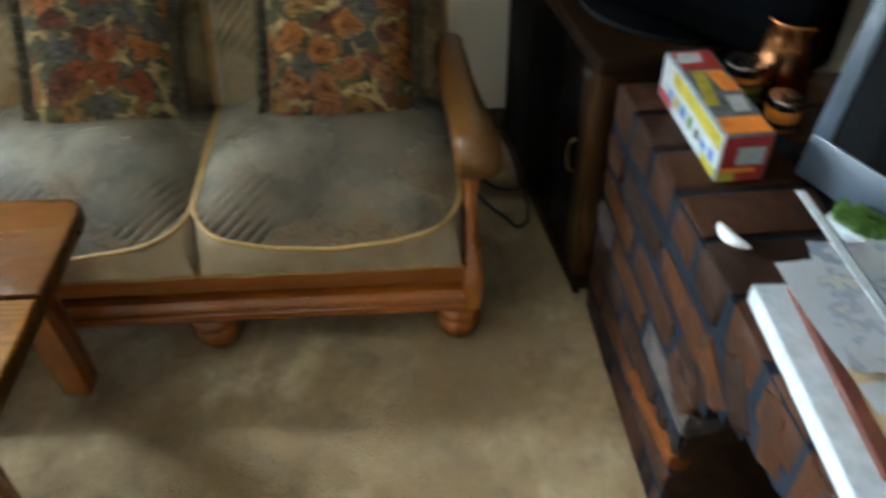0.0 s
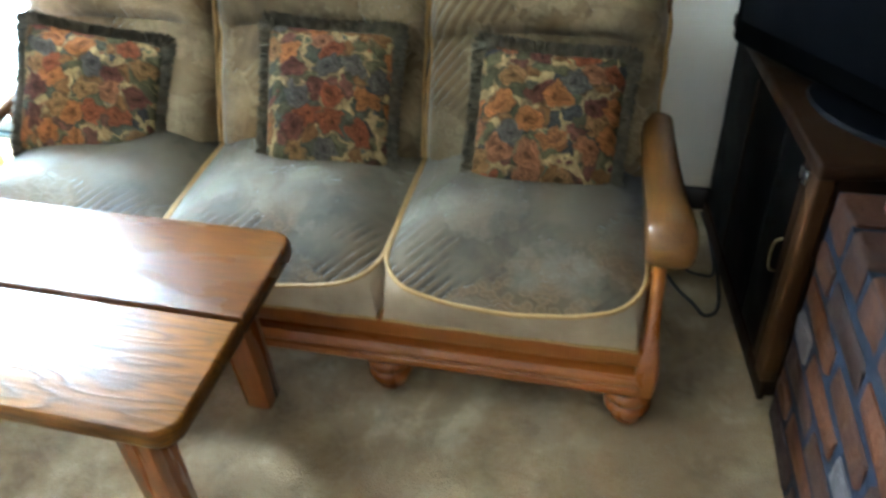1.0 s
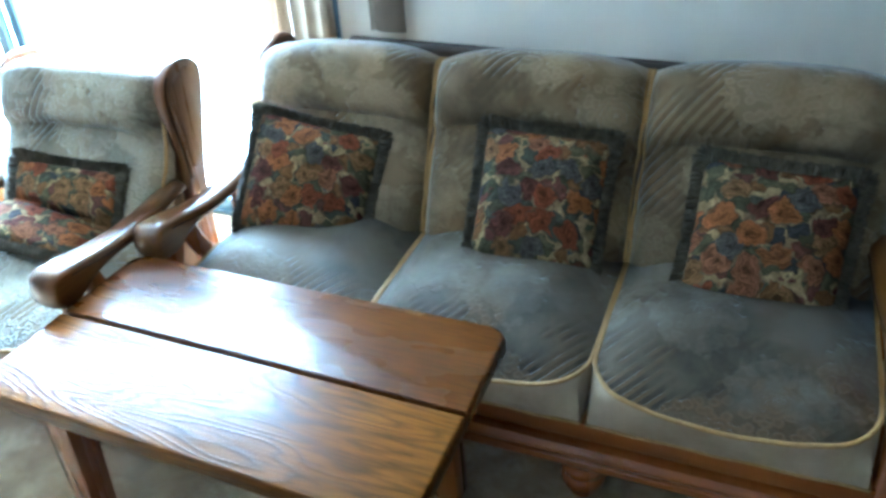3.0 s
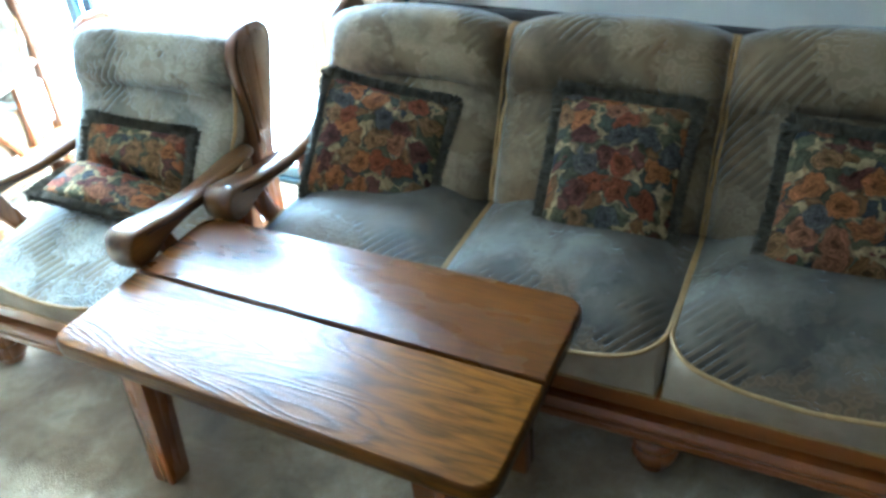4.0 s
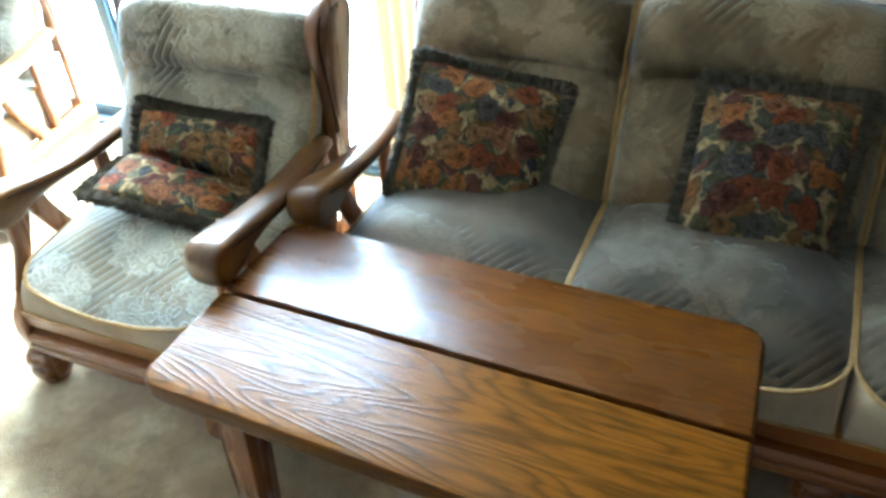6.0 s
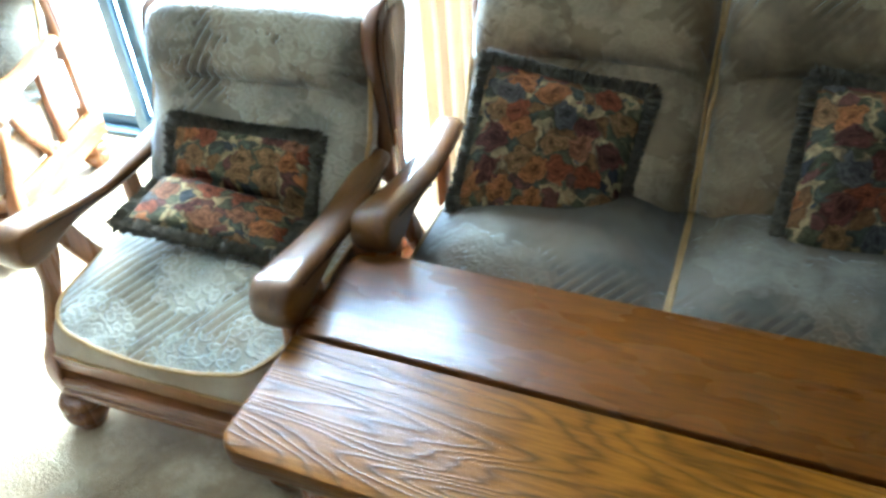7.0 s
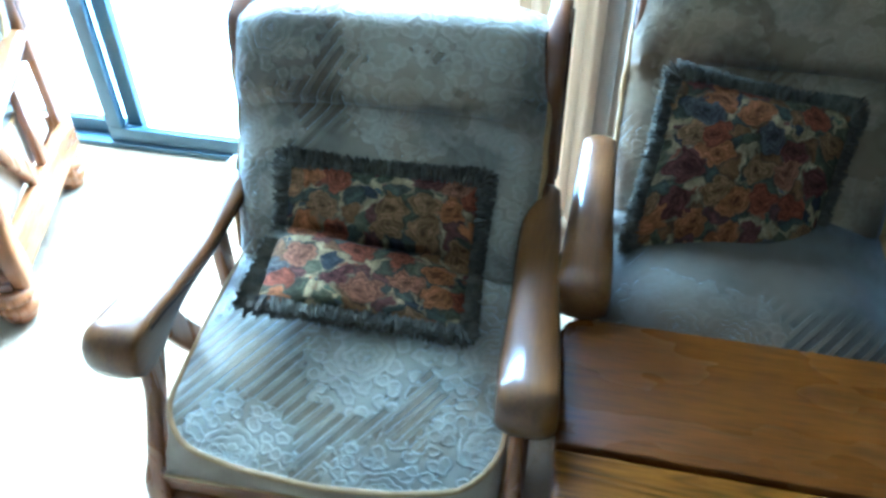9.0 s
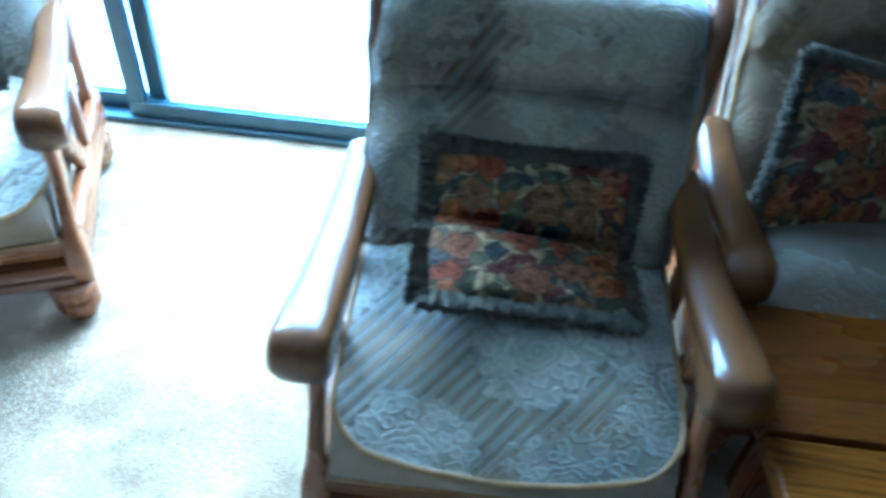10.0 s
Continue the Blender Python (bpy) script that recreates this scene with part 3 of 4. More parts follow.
def back_cushion(cx, w, parent, seed, cloth):
    rng = random.Random(seed)
    nu, nv = 22, 30
    dents = [(rng.uniform(-0.8, 0.8), rng.uniform(0.1, 0.95), rng.uniform(-0.012, 0.010)) for _ in range(6)]

    def front(u, v):
        side = (1 - abs(u) ** 5) ** 0.5
        low = 0.092 - 0.030 * min(1, v / 0.45) + 0.020 * math.sin(math.pi * min(1, v / 0.62))
        head = 0.085 + 0.030 * math.sin(math.pi * max(0, min(1, (v - 0.58) / 0.45)))
        t = min(1, max(0, (v - 0.56) / 0.08))
        d = low + (head - low) * t * t * (3 - 2 * t) - 0.014 * math.exp(-((v - 0.60) / 0.03) ** 2) * (1 - abs(u) ** 4)
        d += sum(a * math.exp(-((u - du) ** 2 / 0.08 + (v - dv) ** 2 / 0.012)) for du, dv, a in dents)
        return 0.012 + d * (0.30 + 0.70 * side)

    def crown(u):
        return 1.0 - 0.075 * abs(u) ** 3.0

    rings = []
    for i in range(nu + 1):
        u = -1 + 2 * i / nu
        x = cx + u * (w / 2 - 0.003)
        ring = []
        for j in range(nv + 1):
            v = j / nv
            f = max(0, (v - 0.90) / 0.10)
            d = front(u, v) * (1 - f * f) ** 0.5 if f < 1 else 0.0
            y, z = back_point((0.0 + v * crown(u)), d)
            ring.append((x, y, z))
        for j in range(1, 9):
            v = crown(u) * (1 - j / 8)
            y, z = back_point(v, -0.035 * math.sin(math.pi * (0.15 + 0.85 * (1 - j / 8))) * (1 - abs(u) ** 6))
            ring.append((x, y, z))
        rings.append(ring)
    cushion = part("back_cushion", loft(rings), cloth, parent)
    for u in (-1, 1):
        path = []
        for j in range(nv + 1):
            v = j / nv
            f = max(0, (v - 0.90) / 0.10)
            d = front(u, v) * max(0.0, 1 - f * f) ** 0.5
            wob = 0.0035 * math.sin(9 * v + seed) + 0.002 * math.sin(31 * v + 2 * seed)
            y, z = back_point(v * crown(u), d + 0.004)
            path.append((cx + u * (w / 2 - 0.007) + wob, y, z))
        part("piping", tube(path, 0.0062, 8), piping_mat, cushion, "golden edge cord")
    return cushion


def arm_outline(end, rise):
    """The arm from the side: a thick rounded nose, then a thinner bar that dips and rises to its rounded rear end."""
    top = smooth_path([(0.042, 0.534, 0), (0.10, 0.530, 0), (0.20, 0.517, 0), (0.32, 0.511, 0), (0.44, 0.520, 0), (0.56, 0.536, 0)], 4)
    under = smooth_path([(0.578, 0.496, 0), (0.48, 0.480, 0), (0.34, 0.464, 0), (0.22, 0.462, 0), (0.14, 0.450, 0), (0.090, 0.430, 0), (0.048, 0.424, 0)], 4)
    nose = [(0.042 - 0.044 * math.sin(radians(a)), 0.479 - 0.055 * math.cos(radians(a))) for a in range(12, 170, 13)]
    back = [(0.573, 0.534), (0.584, 0.525), (0.588, 0.510)]
    line = [(p.x, p.y) for p in top] + back + [(p.x, p.y) for p in under] + nose
    return [(y if y < 0.1 else 0.1 + (y - 0.1) * (end - 0.1) / 0.488, z + rise) for y, z in line]


def wing_outline():
    """The upright side board at the back: a straight leaning rear edge, a broad rounded head, and a front edge that swings in to a narrow foot."""
    return [(p.x, p.y) for p in smooth_path([
        (0.574, 0.440, 0), (0.576, 0.505, 0), (0.578, 0.56, 0), (0.574, 0.62, 0), (0.566, 0.68, 0), (0.558, 0.74, 0), (0.560, 0.795, 0), (0.580, 0.838, 0), (0.622, 0.866, 0),
        (0.672, 0.874, 0), (0.716, 0.862, 0), (0.742, 0.832, 0), (0.742, 0.79, 0), (0.722, 0.72, 0), (0.698, 0.64, 0), (0.674, 0.56, 0), (0.662, 0.505, 0), (0.655, 0.440, 0)], 4)]


def wing_panel():
    """The raised field on a wing's face, scrolled in at its foot."""
    return [(p.x, p.y) for p in smooth_path([
        (0.655, 0.560, 0), (0.630, 0.553, 0), (0.608, 0.568, 0), (0.604, 0.610, 0), (0.604, 0.66, 0), (0.596, 0.715, 0), (0.590, 0.77, 0), (0.604, 0.815, 0), (0.640, 0.843, 0),
        (0.682, 0.850, 0), (0.716, 0.832, 0), (0.722, 0.79, 0), (0.704, 0.72, 0), (0.682, 0.64, 0), (0.662, 0.582, 0)], 4)]


def seating(name, seats, label, category, m, group, seed):
    """A wooden-framed settee or chair with loose upholstered seats and backs."""
    ob = thing(name, label, category, group, m)
    pitch = 0.577 if seats > 1 else 0.600
    half = pitch * seats / 2
    frame_x, frame_y, frame_z = (oak_x, oak_y, oak_z) if seats > 1 else washed_oak
    for k in range(seats):
        cx = -half + pitch * (k + 0.5)
        seat_cushion(cx, pitch, ob, seed + k, sat_dim_velour if seats > 1 else velour)
        back_cushion(cx, pitch if seats > 1 else 0.622, ob, seed + 10 + k, worn_velour if seats > 1 else soft_lit_velour)
    # front rail: a board over a stepped moulding
    prof = [(0.012, 0.235), (-0.012, 0.230), (-0.014, 0.188), (-0.010, 0.182), (0.006, 0.179), (0.006, 0.166), (-0.018, 0.161), (-0.026, 0.149), (-0.027, 0.138),
            (-0.021, 0.130), (-0.028, 0.126), (-0.030, 0.112), (-0.024, 0.102), (0.012, 0.100), (0.030, 0.100), (0.030, 0.235)]
    part("front_rail", profile_x(prof, -half - 0.005, half + 0.005), frame_x, ob, "moulded oak front rail")
    part("back_rail", box(-half, half, 0.60, 0.63, 0.11, 0.25), frame_x, ob)
    part("back_panel", box(-half + 0.002, half - 0.002, 0.0, 0.018, 0.0, 0.47, 0.004), border, ob, "pale cloth backing").matrix_local = pose(0, 0.515, 0.36, -22.8)
    foot_profile = [(0.042, 0.104), (0.050, 0.099), (0.055, 0.091), (0.056, 0.082), (0.053, 0.074), (0.048, 0.070), (0.046, 0.068), (0.050, 0.064), (0.054, 0.057), (0.054, 0.045), (0.050, 0.032), (0.043, 0.021), (0.039, 0.018), (0.040, 0.013), (0.036, 0.005), (0.032, 0.0)]
    count = seats + 1
    for k in range(count):
        fx = -half + 2 * half * k / (count - 1)
        fx += 0.012 * (k == 0) * 1 - 0.012 * (k == count - 1)
        for fy in (0.018 if seats > 1 else -0.004, 0.60):
            part("foot", lathe(foot_profile, fx, fy), frame_z, ob, "turned bun foot")
    for side in (-1, 1):
        x = side * (half + 0.033)
        inner = side * (half + 0.020)
        toe = 0.025 if seats == 1 else (0.050 if side > 0 else 0.004)
        shape = arm_outline(0.56 if seats == 1 else 0.495, 0.016 if seats == 1 else 0.004)
        bm = rounded_board(shape, x - 0.048, x + 0.048, 0.019)
        taper = lambda px, py: x + (px - x) * (1 - 0.31 * max(0, py) / 0.58) - side * toe * max(0, py) / 0.58
        for v in bm.verts:
            v.co.x = taper(v.co.x, v.co.y)
        arm = part("arm", bm, arm_oak, ob, "broad oak armrest, polished by wear")
        for s in (-1, 1):
            line = [(taper(x + s * 0.0478, y), y, z - 0.026) for y, z in shape[2:20]]
            part("groove", tube(line, 0.0022, 6), dark_wood, arm, "dark scored line")
        part("side_rail", box(inner - 0.016, inner + 0.016, 0.01, 0.66, 0.115, 0.225, 0.006), frame_y, ob)
        rows = [(0.090, 0.472, 0.036, 0.070), (0.086, 0.43, 0.032, 0.064), (0.076, 0.38, 0.028, 0.050), (0.058, 0.33, 0.028, 0.046), (0.036, 0.28, 0.030, 0.046),
                (0.022, 0.240, 0.036, 0.050), (0.010, 0.205, 0.046, 0.060), (0.006, 0.165, 0.050, 0.066), (0.008, 0.13, 0.046, 0.062), (0.008, 0.10, 0.040, 0.056)]
        rings = []
        a = smooth_path([(y, z, w) for y, z, w, _ in rows], 3)
        b = smooth_path([(h, 0, 0) for *_, h in rows], 3)
        for q, h in zip(a, b):
            rings.append([(inner + sx, q.x + sy, q.y) for sx, sy in round_rect(q.z, h.x, 0.012, 4)])
        part("arm_post", loft(rings), frame_z, ob, "shaped oak front post")
        # curved brace and slats between arm and side rail
        path = smooth_path([(0.150, 0.470, 0), (0.175, 0.41, 0), (0.215, 0.34, 0), (0.265, 0.28, 0), (0.30, 0.215, 0)], 4)
        rings = []
        for i, q in enumerate(path):
            d = (path[min(i + 1, len(path) - 1)] - path[max(i - 1, 0)]).normalized()
            nrm = Vector((-d.y, d.x, 0))
            rings.append([(inner + sx, q.x + nrm.x * sy, q.y + nrm.y * sy) for sx, sy in round_rect(0.028, 0.055, 0.010, 3)])
        part("brace", loft(rings), frame_z, ob, "curved oak brace")
        part("slat", box(inner - 0.013, inner + 0.013, 0.365, 0.410, 0.21, 0.480, 0.008), frame_z, ob)
        wx = side * (half - 0.028 if seats > 1 else half + (0.010 if side > 0 else -0.014))
        rear = [(0.590, 0.11), (0.592, 0.48), (0.600, 0.503), (0.655, 0.503), (0.655, 0.48), (0.650, 0.11)]
        part("rear_post", board(rear, wx - 0.014, wx + 0.014), frame_z, ob)
        low = 0.11 if seats > 1 and side > 0 else 0.0
        settle = lambda line: [(y, z - low * (z - 0.505)) for y, z in line]
        wing = part("wing", rounded_board(settle(wing_outline()), wx - 0.019, wx + 0.019, 0.010), wing_oak, ob, "carved oak side wing with rounded head")
        edge = settle(wing_outline())
        field = rounded_board(settle(wing_panel()), wx - 0.0235, wx + 0.0235, 0.008)
        part("field", field, wing_oak, wing, "raised scrolled field")
        for s in (-1, 1):
            line = [(wx + s * 0.0192, y + 0.013, z) for y, z in edge[6:29]]
            part("groove", tube(line, 0.0030, 6), dark_wood, wing, "dark scored line")
            part("moulding", tube([(wx + s * 0.0185, y + 0.022, z) for y, z in edge[6:27]], 0.0055, 8), wing_oak, wing)
    return ob


def pillow(name, m, wide, tall, thick, seed, label, fold=0.0):
    """A floral scatter cushion with a ruffled fringe. fold: how far its lower half slumps forward."""
    rng = random.Random(seed)
    ob = thing(name, label, "cushion", "floral scatter cushions", m)
    n = 26
    puck = [(rng.uniform(-1, 1), rng.uniform(-1, 1), rng.uniform(-0.012, 0.008)) for _ in range(8)]

    def place(u, v, face):
        """u and v across the cover, face -1 in front and 1 behind."""
        e = (1 - abs(u) ** 2.6) * (1 - abs(v) ** 2.6)
        pinch = 1 - 0.05 * (1 - abs(u) ** 2) * (abs(v) ** 3) - 0.05 * (1 - abs(v) ** 2) * (abs(u) ** 3)
        d = thick / 2 * max(0, e) ** 0.55 + sum(a * math.exp(-((u - pu) ** 2 + (v - pv) ** 2) / 0.12) for pu, pv, a in puck) * (e ** 0.5)
        x, z, y = u * wide / 2 * (1 - 0.04 * (1 - abs(v) ** 2) * abs(u) ** 3), v * tall / 2 * pinch, face * d
        if fold:
            # crease across, the lower part bent forward
            crease = 0.034 * math.exp(-((v - 0.14 + 0.13 * u) / 0.09) ** 2) * (face < 0) * (1 - u * u)
            y += crease
            hinge = 0.025 - 0.12 * x
            if z < hinge:
                t = hinge - z
                a = fold * min(1.0, t / 0.06)
                y, z = y * math.cos(a) - t * math.sin(a), hinge - t * math.cos(a) - y * math.sin(a)
        return Vector((x, y, z))

    bm = bmesh.new()
    grid = {}
    for face in (-1, 1):
        for i in range(n + 1):
            for j in range(n + 1):
                rim = i in (0, n) or j in (0, n)
                key = (i, j, 0 if rim else face)
                if key not in grid:
                    u, v = math.sin((-1 + 2 * i / n) * math.pi / 2), math.sin((-1 + 2 * j / n) * math.pi / 2)
                    grid[key] = bm.verts.new(place(u, v, face))
        pick = lambda i, j: grid[(i, j, 0 if i in (0, n) or j in (0, n) else face)]
        for i in range(n):
            for j in range(n):
                bm.faces.new([pick(i, j), pick(i + 1, j), pick(i + 1, j + 1), pick(i, j + 1)])
    part("cover", bm, floral, ob, "tapestry cover printed with roses")
    # fringe: overlapping tufts round the rim
    bm = bmesh.new()
    rim = []
    k = 130
    for a, b in (((-1, -1), (1, -1)), ((1, -1), (1, 1)), ((1, 1), (-1, 1)), ((-1, 1), (-1, -1))):
        for i in range(k):
            rim.append((a[0] + (b[0] - a[0]) * i / k, a[1] + (b[1] - a[1]) * i / k))
    pts = [place(u, v, 0) for u, v in rim]
    centre = place(0, 0, 0)
    for i, p in enumerate(pts):
        along = (pts[(i + 1) % len(pts)] - pts[i - 1]).normalized()
        u, v = rim[i]
        if abs(u) > 0.999 and abs(v) < 0.999:
            out = Vector((u, 0, 0))
        else:
            out = (place(u, v, 0) - place(u, v * 0.9, 0)).normalized()
            if abs(u) > 0.97:
                out = (out + Vector((u, 0, 0))).normalized()
        nrm = along.cross(out)
        for layer in range(5):
            ln = rng.uniform(0.014, 0.027)
            wd = rng.uniform(0.0018, 0.0040)
            tip = p + out * ln + along * rng.uniform(-0.014, 0.014) + nrm * rng.uniform(-0.012, 0.012)
            root = p - out * 0.012 + nrm * (layer - 2) * 0.004
            mid = root.lerp(tip, 0.6) + nrm * rng.uniform(-0.005, 0.005)
            ring = [[root + along * wd * c + nrm * 0.004 * s for c, s in ((1, 0), (0, 1), (-1, 0), (0, -1))],
                    [mid + along * wd * 1.1 * c + nrm * 0.005 * s for c, s in ((1, 0), (0, 1), (-1, 0), (0, -1))],
                    [tip + along * wd * 0.5 * c + nrm * 0.003 * s for c, s in ((1, 0), (0, 1), (-1, 0), (0, -1))]]
            loft(ring, bm=bm)
    part("fringe", bm, fringe_mat, ob, "dark olive ruffled fringe")
    return ob


# ---- the setting ----
def wall_with_opening(name, along, at, thick, lo, hi, height, openings, label, cover=None):
    """A wall in pieces round its openings, as one mesh. along: the axis it runs on; openings: (lo, hi, bottom, top)."""
    bm = bmesh.new()
    spans, start = [], lo
    for a, b, z0, z1 in sorted(openings):
        spans += [(start, a, 0, height), (a, b, z1, height)]
        if z0 > 0:
            spans.append((a, b, 0, z0))
        start = b
    spans.append((start, hi, 0, height))
    for a, b, z0, z1 in spans:
        if b - a < 1e-4:
            continue
        y0, y1 = sorted((at, at + thick))
        box(*((a, b, y0, y1) if along == "x" else (y0, y1, a, b)), z0, z1, 0, bm=bm)
    return solid(name, bm, cover or white_wall, label, "wall", "structure", smooth=False)


solid("floor", box(ROOM_W - 0.1, ROOM_E + 0.1, ROOM_S - 0.1, WALL_Y + 0.12, -0.08, 0.0, 0), carpet, "worn beige carpet with faint stains", "floor", "structure", smooth=False)
solid("ceiling", box(ROOM_W - 0.1, ROOM_E + 0.1, ROOM_S - 0.1, WALL_Y + 0.12, ROOM_H, ROOM_H + 0.1, 0), ceiling_mat, "plain unseen plaster ceiling, darkened to limit bounced light", "ceiling", "structure", smooth=False)
wall_with_opening("wall_north", "x", WALL_Y, 0.12, ROOM_W, ROOM_E, ROOM_H, [(DOOR_L, DOOR_R, 0.0, DOOR_H)], "cream plaster wall behind the sofa")
# added walls out of view, dark so that less light bounces back
wall_with_opening("wall_south", "x", ROOM_S, -0.1, ROOM_W, ROOM_E, ROOM_H, [], "plain unseen taupe plaster wall", panelling)
wall_with_opening("wall_west", "y", ROOM_W, -0.1, ROOM_S, WALL_Y, ROOM_H, [], "plain unseen taupe plaster wall", panelling)
wall_with_opening("wall_east", "y", ROOM_E, 0.1, ROOM_S, WALL_Y, ROOM_H, [], "plain dark brick wall", brick_mat)
solid("ground", box(-60, 60, WALL_Y + 0.125, 90, -0.12, -0.05, 0), concrete, "pale sunlit paving outside", "ground", "structure", smooth=False)

# dark timber rail along the wall
rail_prof = [(WALL_Y, 0.700), (WALL_Y - 0.020, 0.702), (WALL_Y - 0.028, 0.712), (WALL_Y - 0.028, 0.742), (WALL_Y - 0.022, 0.752), (WALL_Y, 0.755)]
rail = profile_x(rail_prof, -1.05, ROOM_E)
for q in rail.verts:
    q.co.z += 0.020 - 0.023 * q.co.x
solid("trim_rail", rail, rail_wood, "dark stained timber rail along the wall", "wall rail", "structure")
base_prof = [(WALL_Y, 0.0), (WALL_Y - 0.014, 0.0), (WALL_Y - 0.014, 0.062), (WALL_Y - 0.008, 0.072), (WALL_Y, 0.074)]
solid("baseboard", profile_x(base_prof, DOOR_R + 0.02, ROOM_E), rail_wood, "dark stained skirting board", "skirting", "structure")


def sliding_door():
    """Aluminium sliding door: outer frame, two leaves with stiles, rails and glass."""
    ob = thing("door_1", "blue-grey aluminium sliding glass door, bright daylight outside", "glass door", kind="structure")
    y0, y1 = DOOR_Y - 0.05, DOOR_Y + 0.05
    part("sill", box(DOOR_L, DOOR_R, y0, y1, 0.0, 0.022, 0.003), aluminium, ob)
    part("head", box(DOOR_L, DOOR_R, y0, y1, DOOR_H - 0.04, DOOR_H, 0.003), aluminium, ob)
    part("jamb", box(DOOR_L, DOOR_L + 0.035, y0, y1, 0.022, DOOR_H - 0.04, 0.003), aluminium, ob)
    part("jamb", box(DOOR_R - 0.012, DOOR_R, y0, y1, 0.022, DOOR_H - 0.04, 0.003), aluminium, ob)
    meet = -2.785
    post_l, post_r = -1.185, -1.125
    part("mullion", box(post_l, post_r, y0, y1, 0.022, DOOR_H - 0.04, 0.004), aluminium, ob)
    side = part("side_light", box(post_r, DOOR_R - 0.012, DOOR_Y - 0.003, DOOR_Y + 0.003, 0.022, DOOR_H - 0.04, 0), glass, ob, smooth=False)
    side.visible_shadow = False
    for a, b, yy in ((DOOR_L + 0.035, meet + 0.055, DOOR_Y + 0.018), (meet - 0.055, post_l, DOOR_Y - 0.022)):
        leaf = part("leaf", box(a, b, yy - 0.016, yy + 0.016, 0.024, 0.075, 0.003), aluminium, ob)
        part("top_rail", box(a, b, yy - 0.016, yy + 0.016, DOOR_H - 0.10, DOOR_H - 0.042, 0.003), aluminium, leaf)
        for s in (a, b - 0.055):
            part("stile", box(s, s + 0.055, yy - 0.0165, yy + 0.0165, 0.0755, DOOR_H - 0.1005, 0.003), aluminium, leaf)
        pane = part("pane", box(a + 0.054, b - 0.054, yy - 0.003, yy + 0.003, 0.075, DOOR_H - 0.10, 0), glass, leaf, smooth=False)
        pane.visible_shadow = False
    return ob


sliding_door()


def curtain(x0, x1, y, z0, z1, folds, deep, label, cloth):
    """Heavy curtain drawn aside, in deep upright folds."""
    nx, nz = folds * 14, 14
    rng = random.Random(int(folds * 100 + x0 * 10))
    wob = [rng.uniform(-0.25, 0.25) for _ in range(nx + 1)]
    bm = bmesh.new()
    rows = []
    for k in range(nz + 1):
        z = z0 + (z1 - z0) * k / nz
        row = []
        for i in range(nx + 1):
            s = i / nx
            ph = 2 * math.pi * folds * s + 0.5 * math.sin(3 * s + 1.3 * k / nz) + wob[i] * 0.5
            row.append(bm.verts.new((x0 + (x1 - x0) * s + 0.012 * math.cos(ph), y + deep * math.sin(ph) * (0.85 + 0.15 * math.cos(5 * s + 2 * k / nz)), z)))
        rows.append(row)
    for a, b in zip(rows, rows[1:]):
        for i in range(nx):
            bm.faces.new((a[i], a[i + 1], b[i + 1], b[i]))
    bmesh.ops.solidify(bm, geom=bm.faces[:], thickness=0.003)
    ob = thing("curtain", label, "curtain")
    part("drape", bm, cloth, ob)
    part("curtain_rod", tube([(x0 - 0.03, y, z1 + 0.02), (x1 + 0.03, y, z1 + 0.02)], 0.012, 10), rail_wood, ob, "dark curtain rod")
    for i in range(folds + 1):
        cx = x0 + (x1 - x0) * i / folds
        part("curtain_ring", tube([(cx, y + 0.02 * math.cos(a), z1 + 0.015 + 0.02 * math.sin(a)) for a in [2 * math.pi * q / 12 for q in range(12)]], 0.003, 6, True), rail_wood, ob)
    return ob


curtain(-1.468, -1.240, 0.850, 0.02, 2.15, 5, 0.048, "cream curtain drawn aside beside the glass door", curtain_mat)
curtain(-1.252, -1.085, 0.866, 0.02, 2.15, 3, 0.030, "narrow cream curtain end between door and wall, shaded in its colour", shaded_curtain)
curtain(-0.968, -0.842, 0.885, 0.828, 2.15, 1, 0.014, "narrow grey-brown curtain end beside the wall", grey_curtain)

# ---- seating ----
SOFA_X = -0.300
seating("sofa", 3, "three-seat oak-framed sofa in worn sage floral velour with golden piping", "sofa", pose(SOFA_X, 0.0, 0, 0, 0, 1.0), "", 3)
chair_a = seating("armchair", 1, "oak-framed armchair in worn sage floral velour beside the sofa", "armchair", pose(-1.588, -0.311, 0, 0, 0, 2.2), "matching armchairs", 31)
CHAIR_B = pose(-2.885, 0.045, 0, 0, 0, 22)
chair_b = copy_thing(chair_a, CHAIR_B)
tagged(chair_b, "oak-framed armchair in sage floral velour before the glass door", "armchair", "matching armchairs")

SLOPE = -25
ON_SOFA = "floral tapestry scatter cushion with dark fringe on the sofa"
pillow("scatter_cushion", pose(-0.920, 0.372, 0.526, SLOPE, 12, 10), 0.375, 0.355, 0.12, 41, ON_SOFA)
pillow("scatter_cushion", pose(-0.242, 0.396, 0.550, SLOPE, 4, 5), 0.325, 0.370, 0.12, 42, ON_SOFA)
pillow("scatter_cushion", pose(0.302, 0.386, 0.538, SLOPE, 4, 3), 0.340, 0.345, 0.12, 43, ON_SOFA)
pillow("scatter_cushion", pose(-1.592, 0.070, 0.462, SLOPE - 2, 3, 5), 0.378, 0.330, 0.10, 44, "slumped floral scatter cushion, creased across, on the armchair", 1.0)
pillow("scatter_cushion", CHAIR_B @ pose(0.01, 0.375, 0.520, SLOPE - 2, 3, 3), 0.365, 0.340, 0.11, 45, "floral scatter cushion with dark fringe on the armchair by the door")

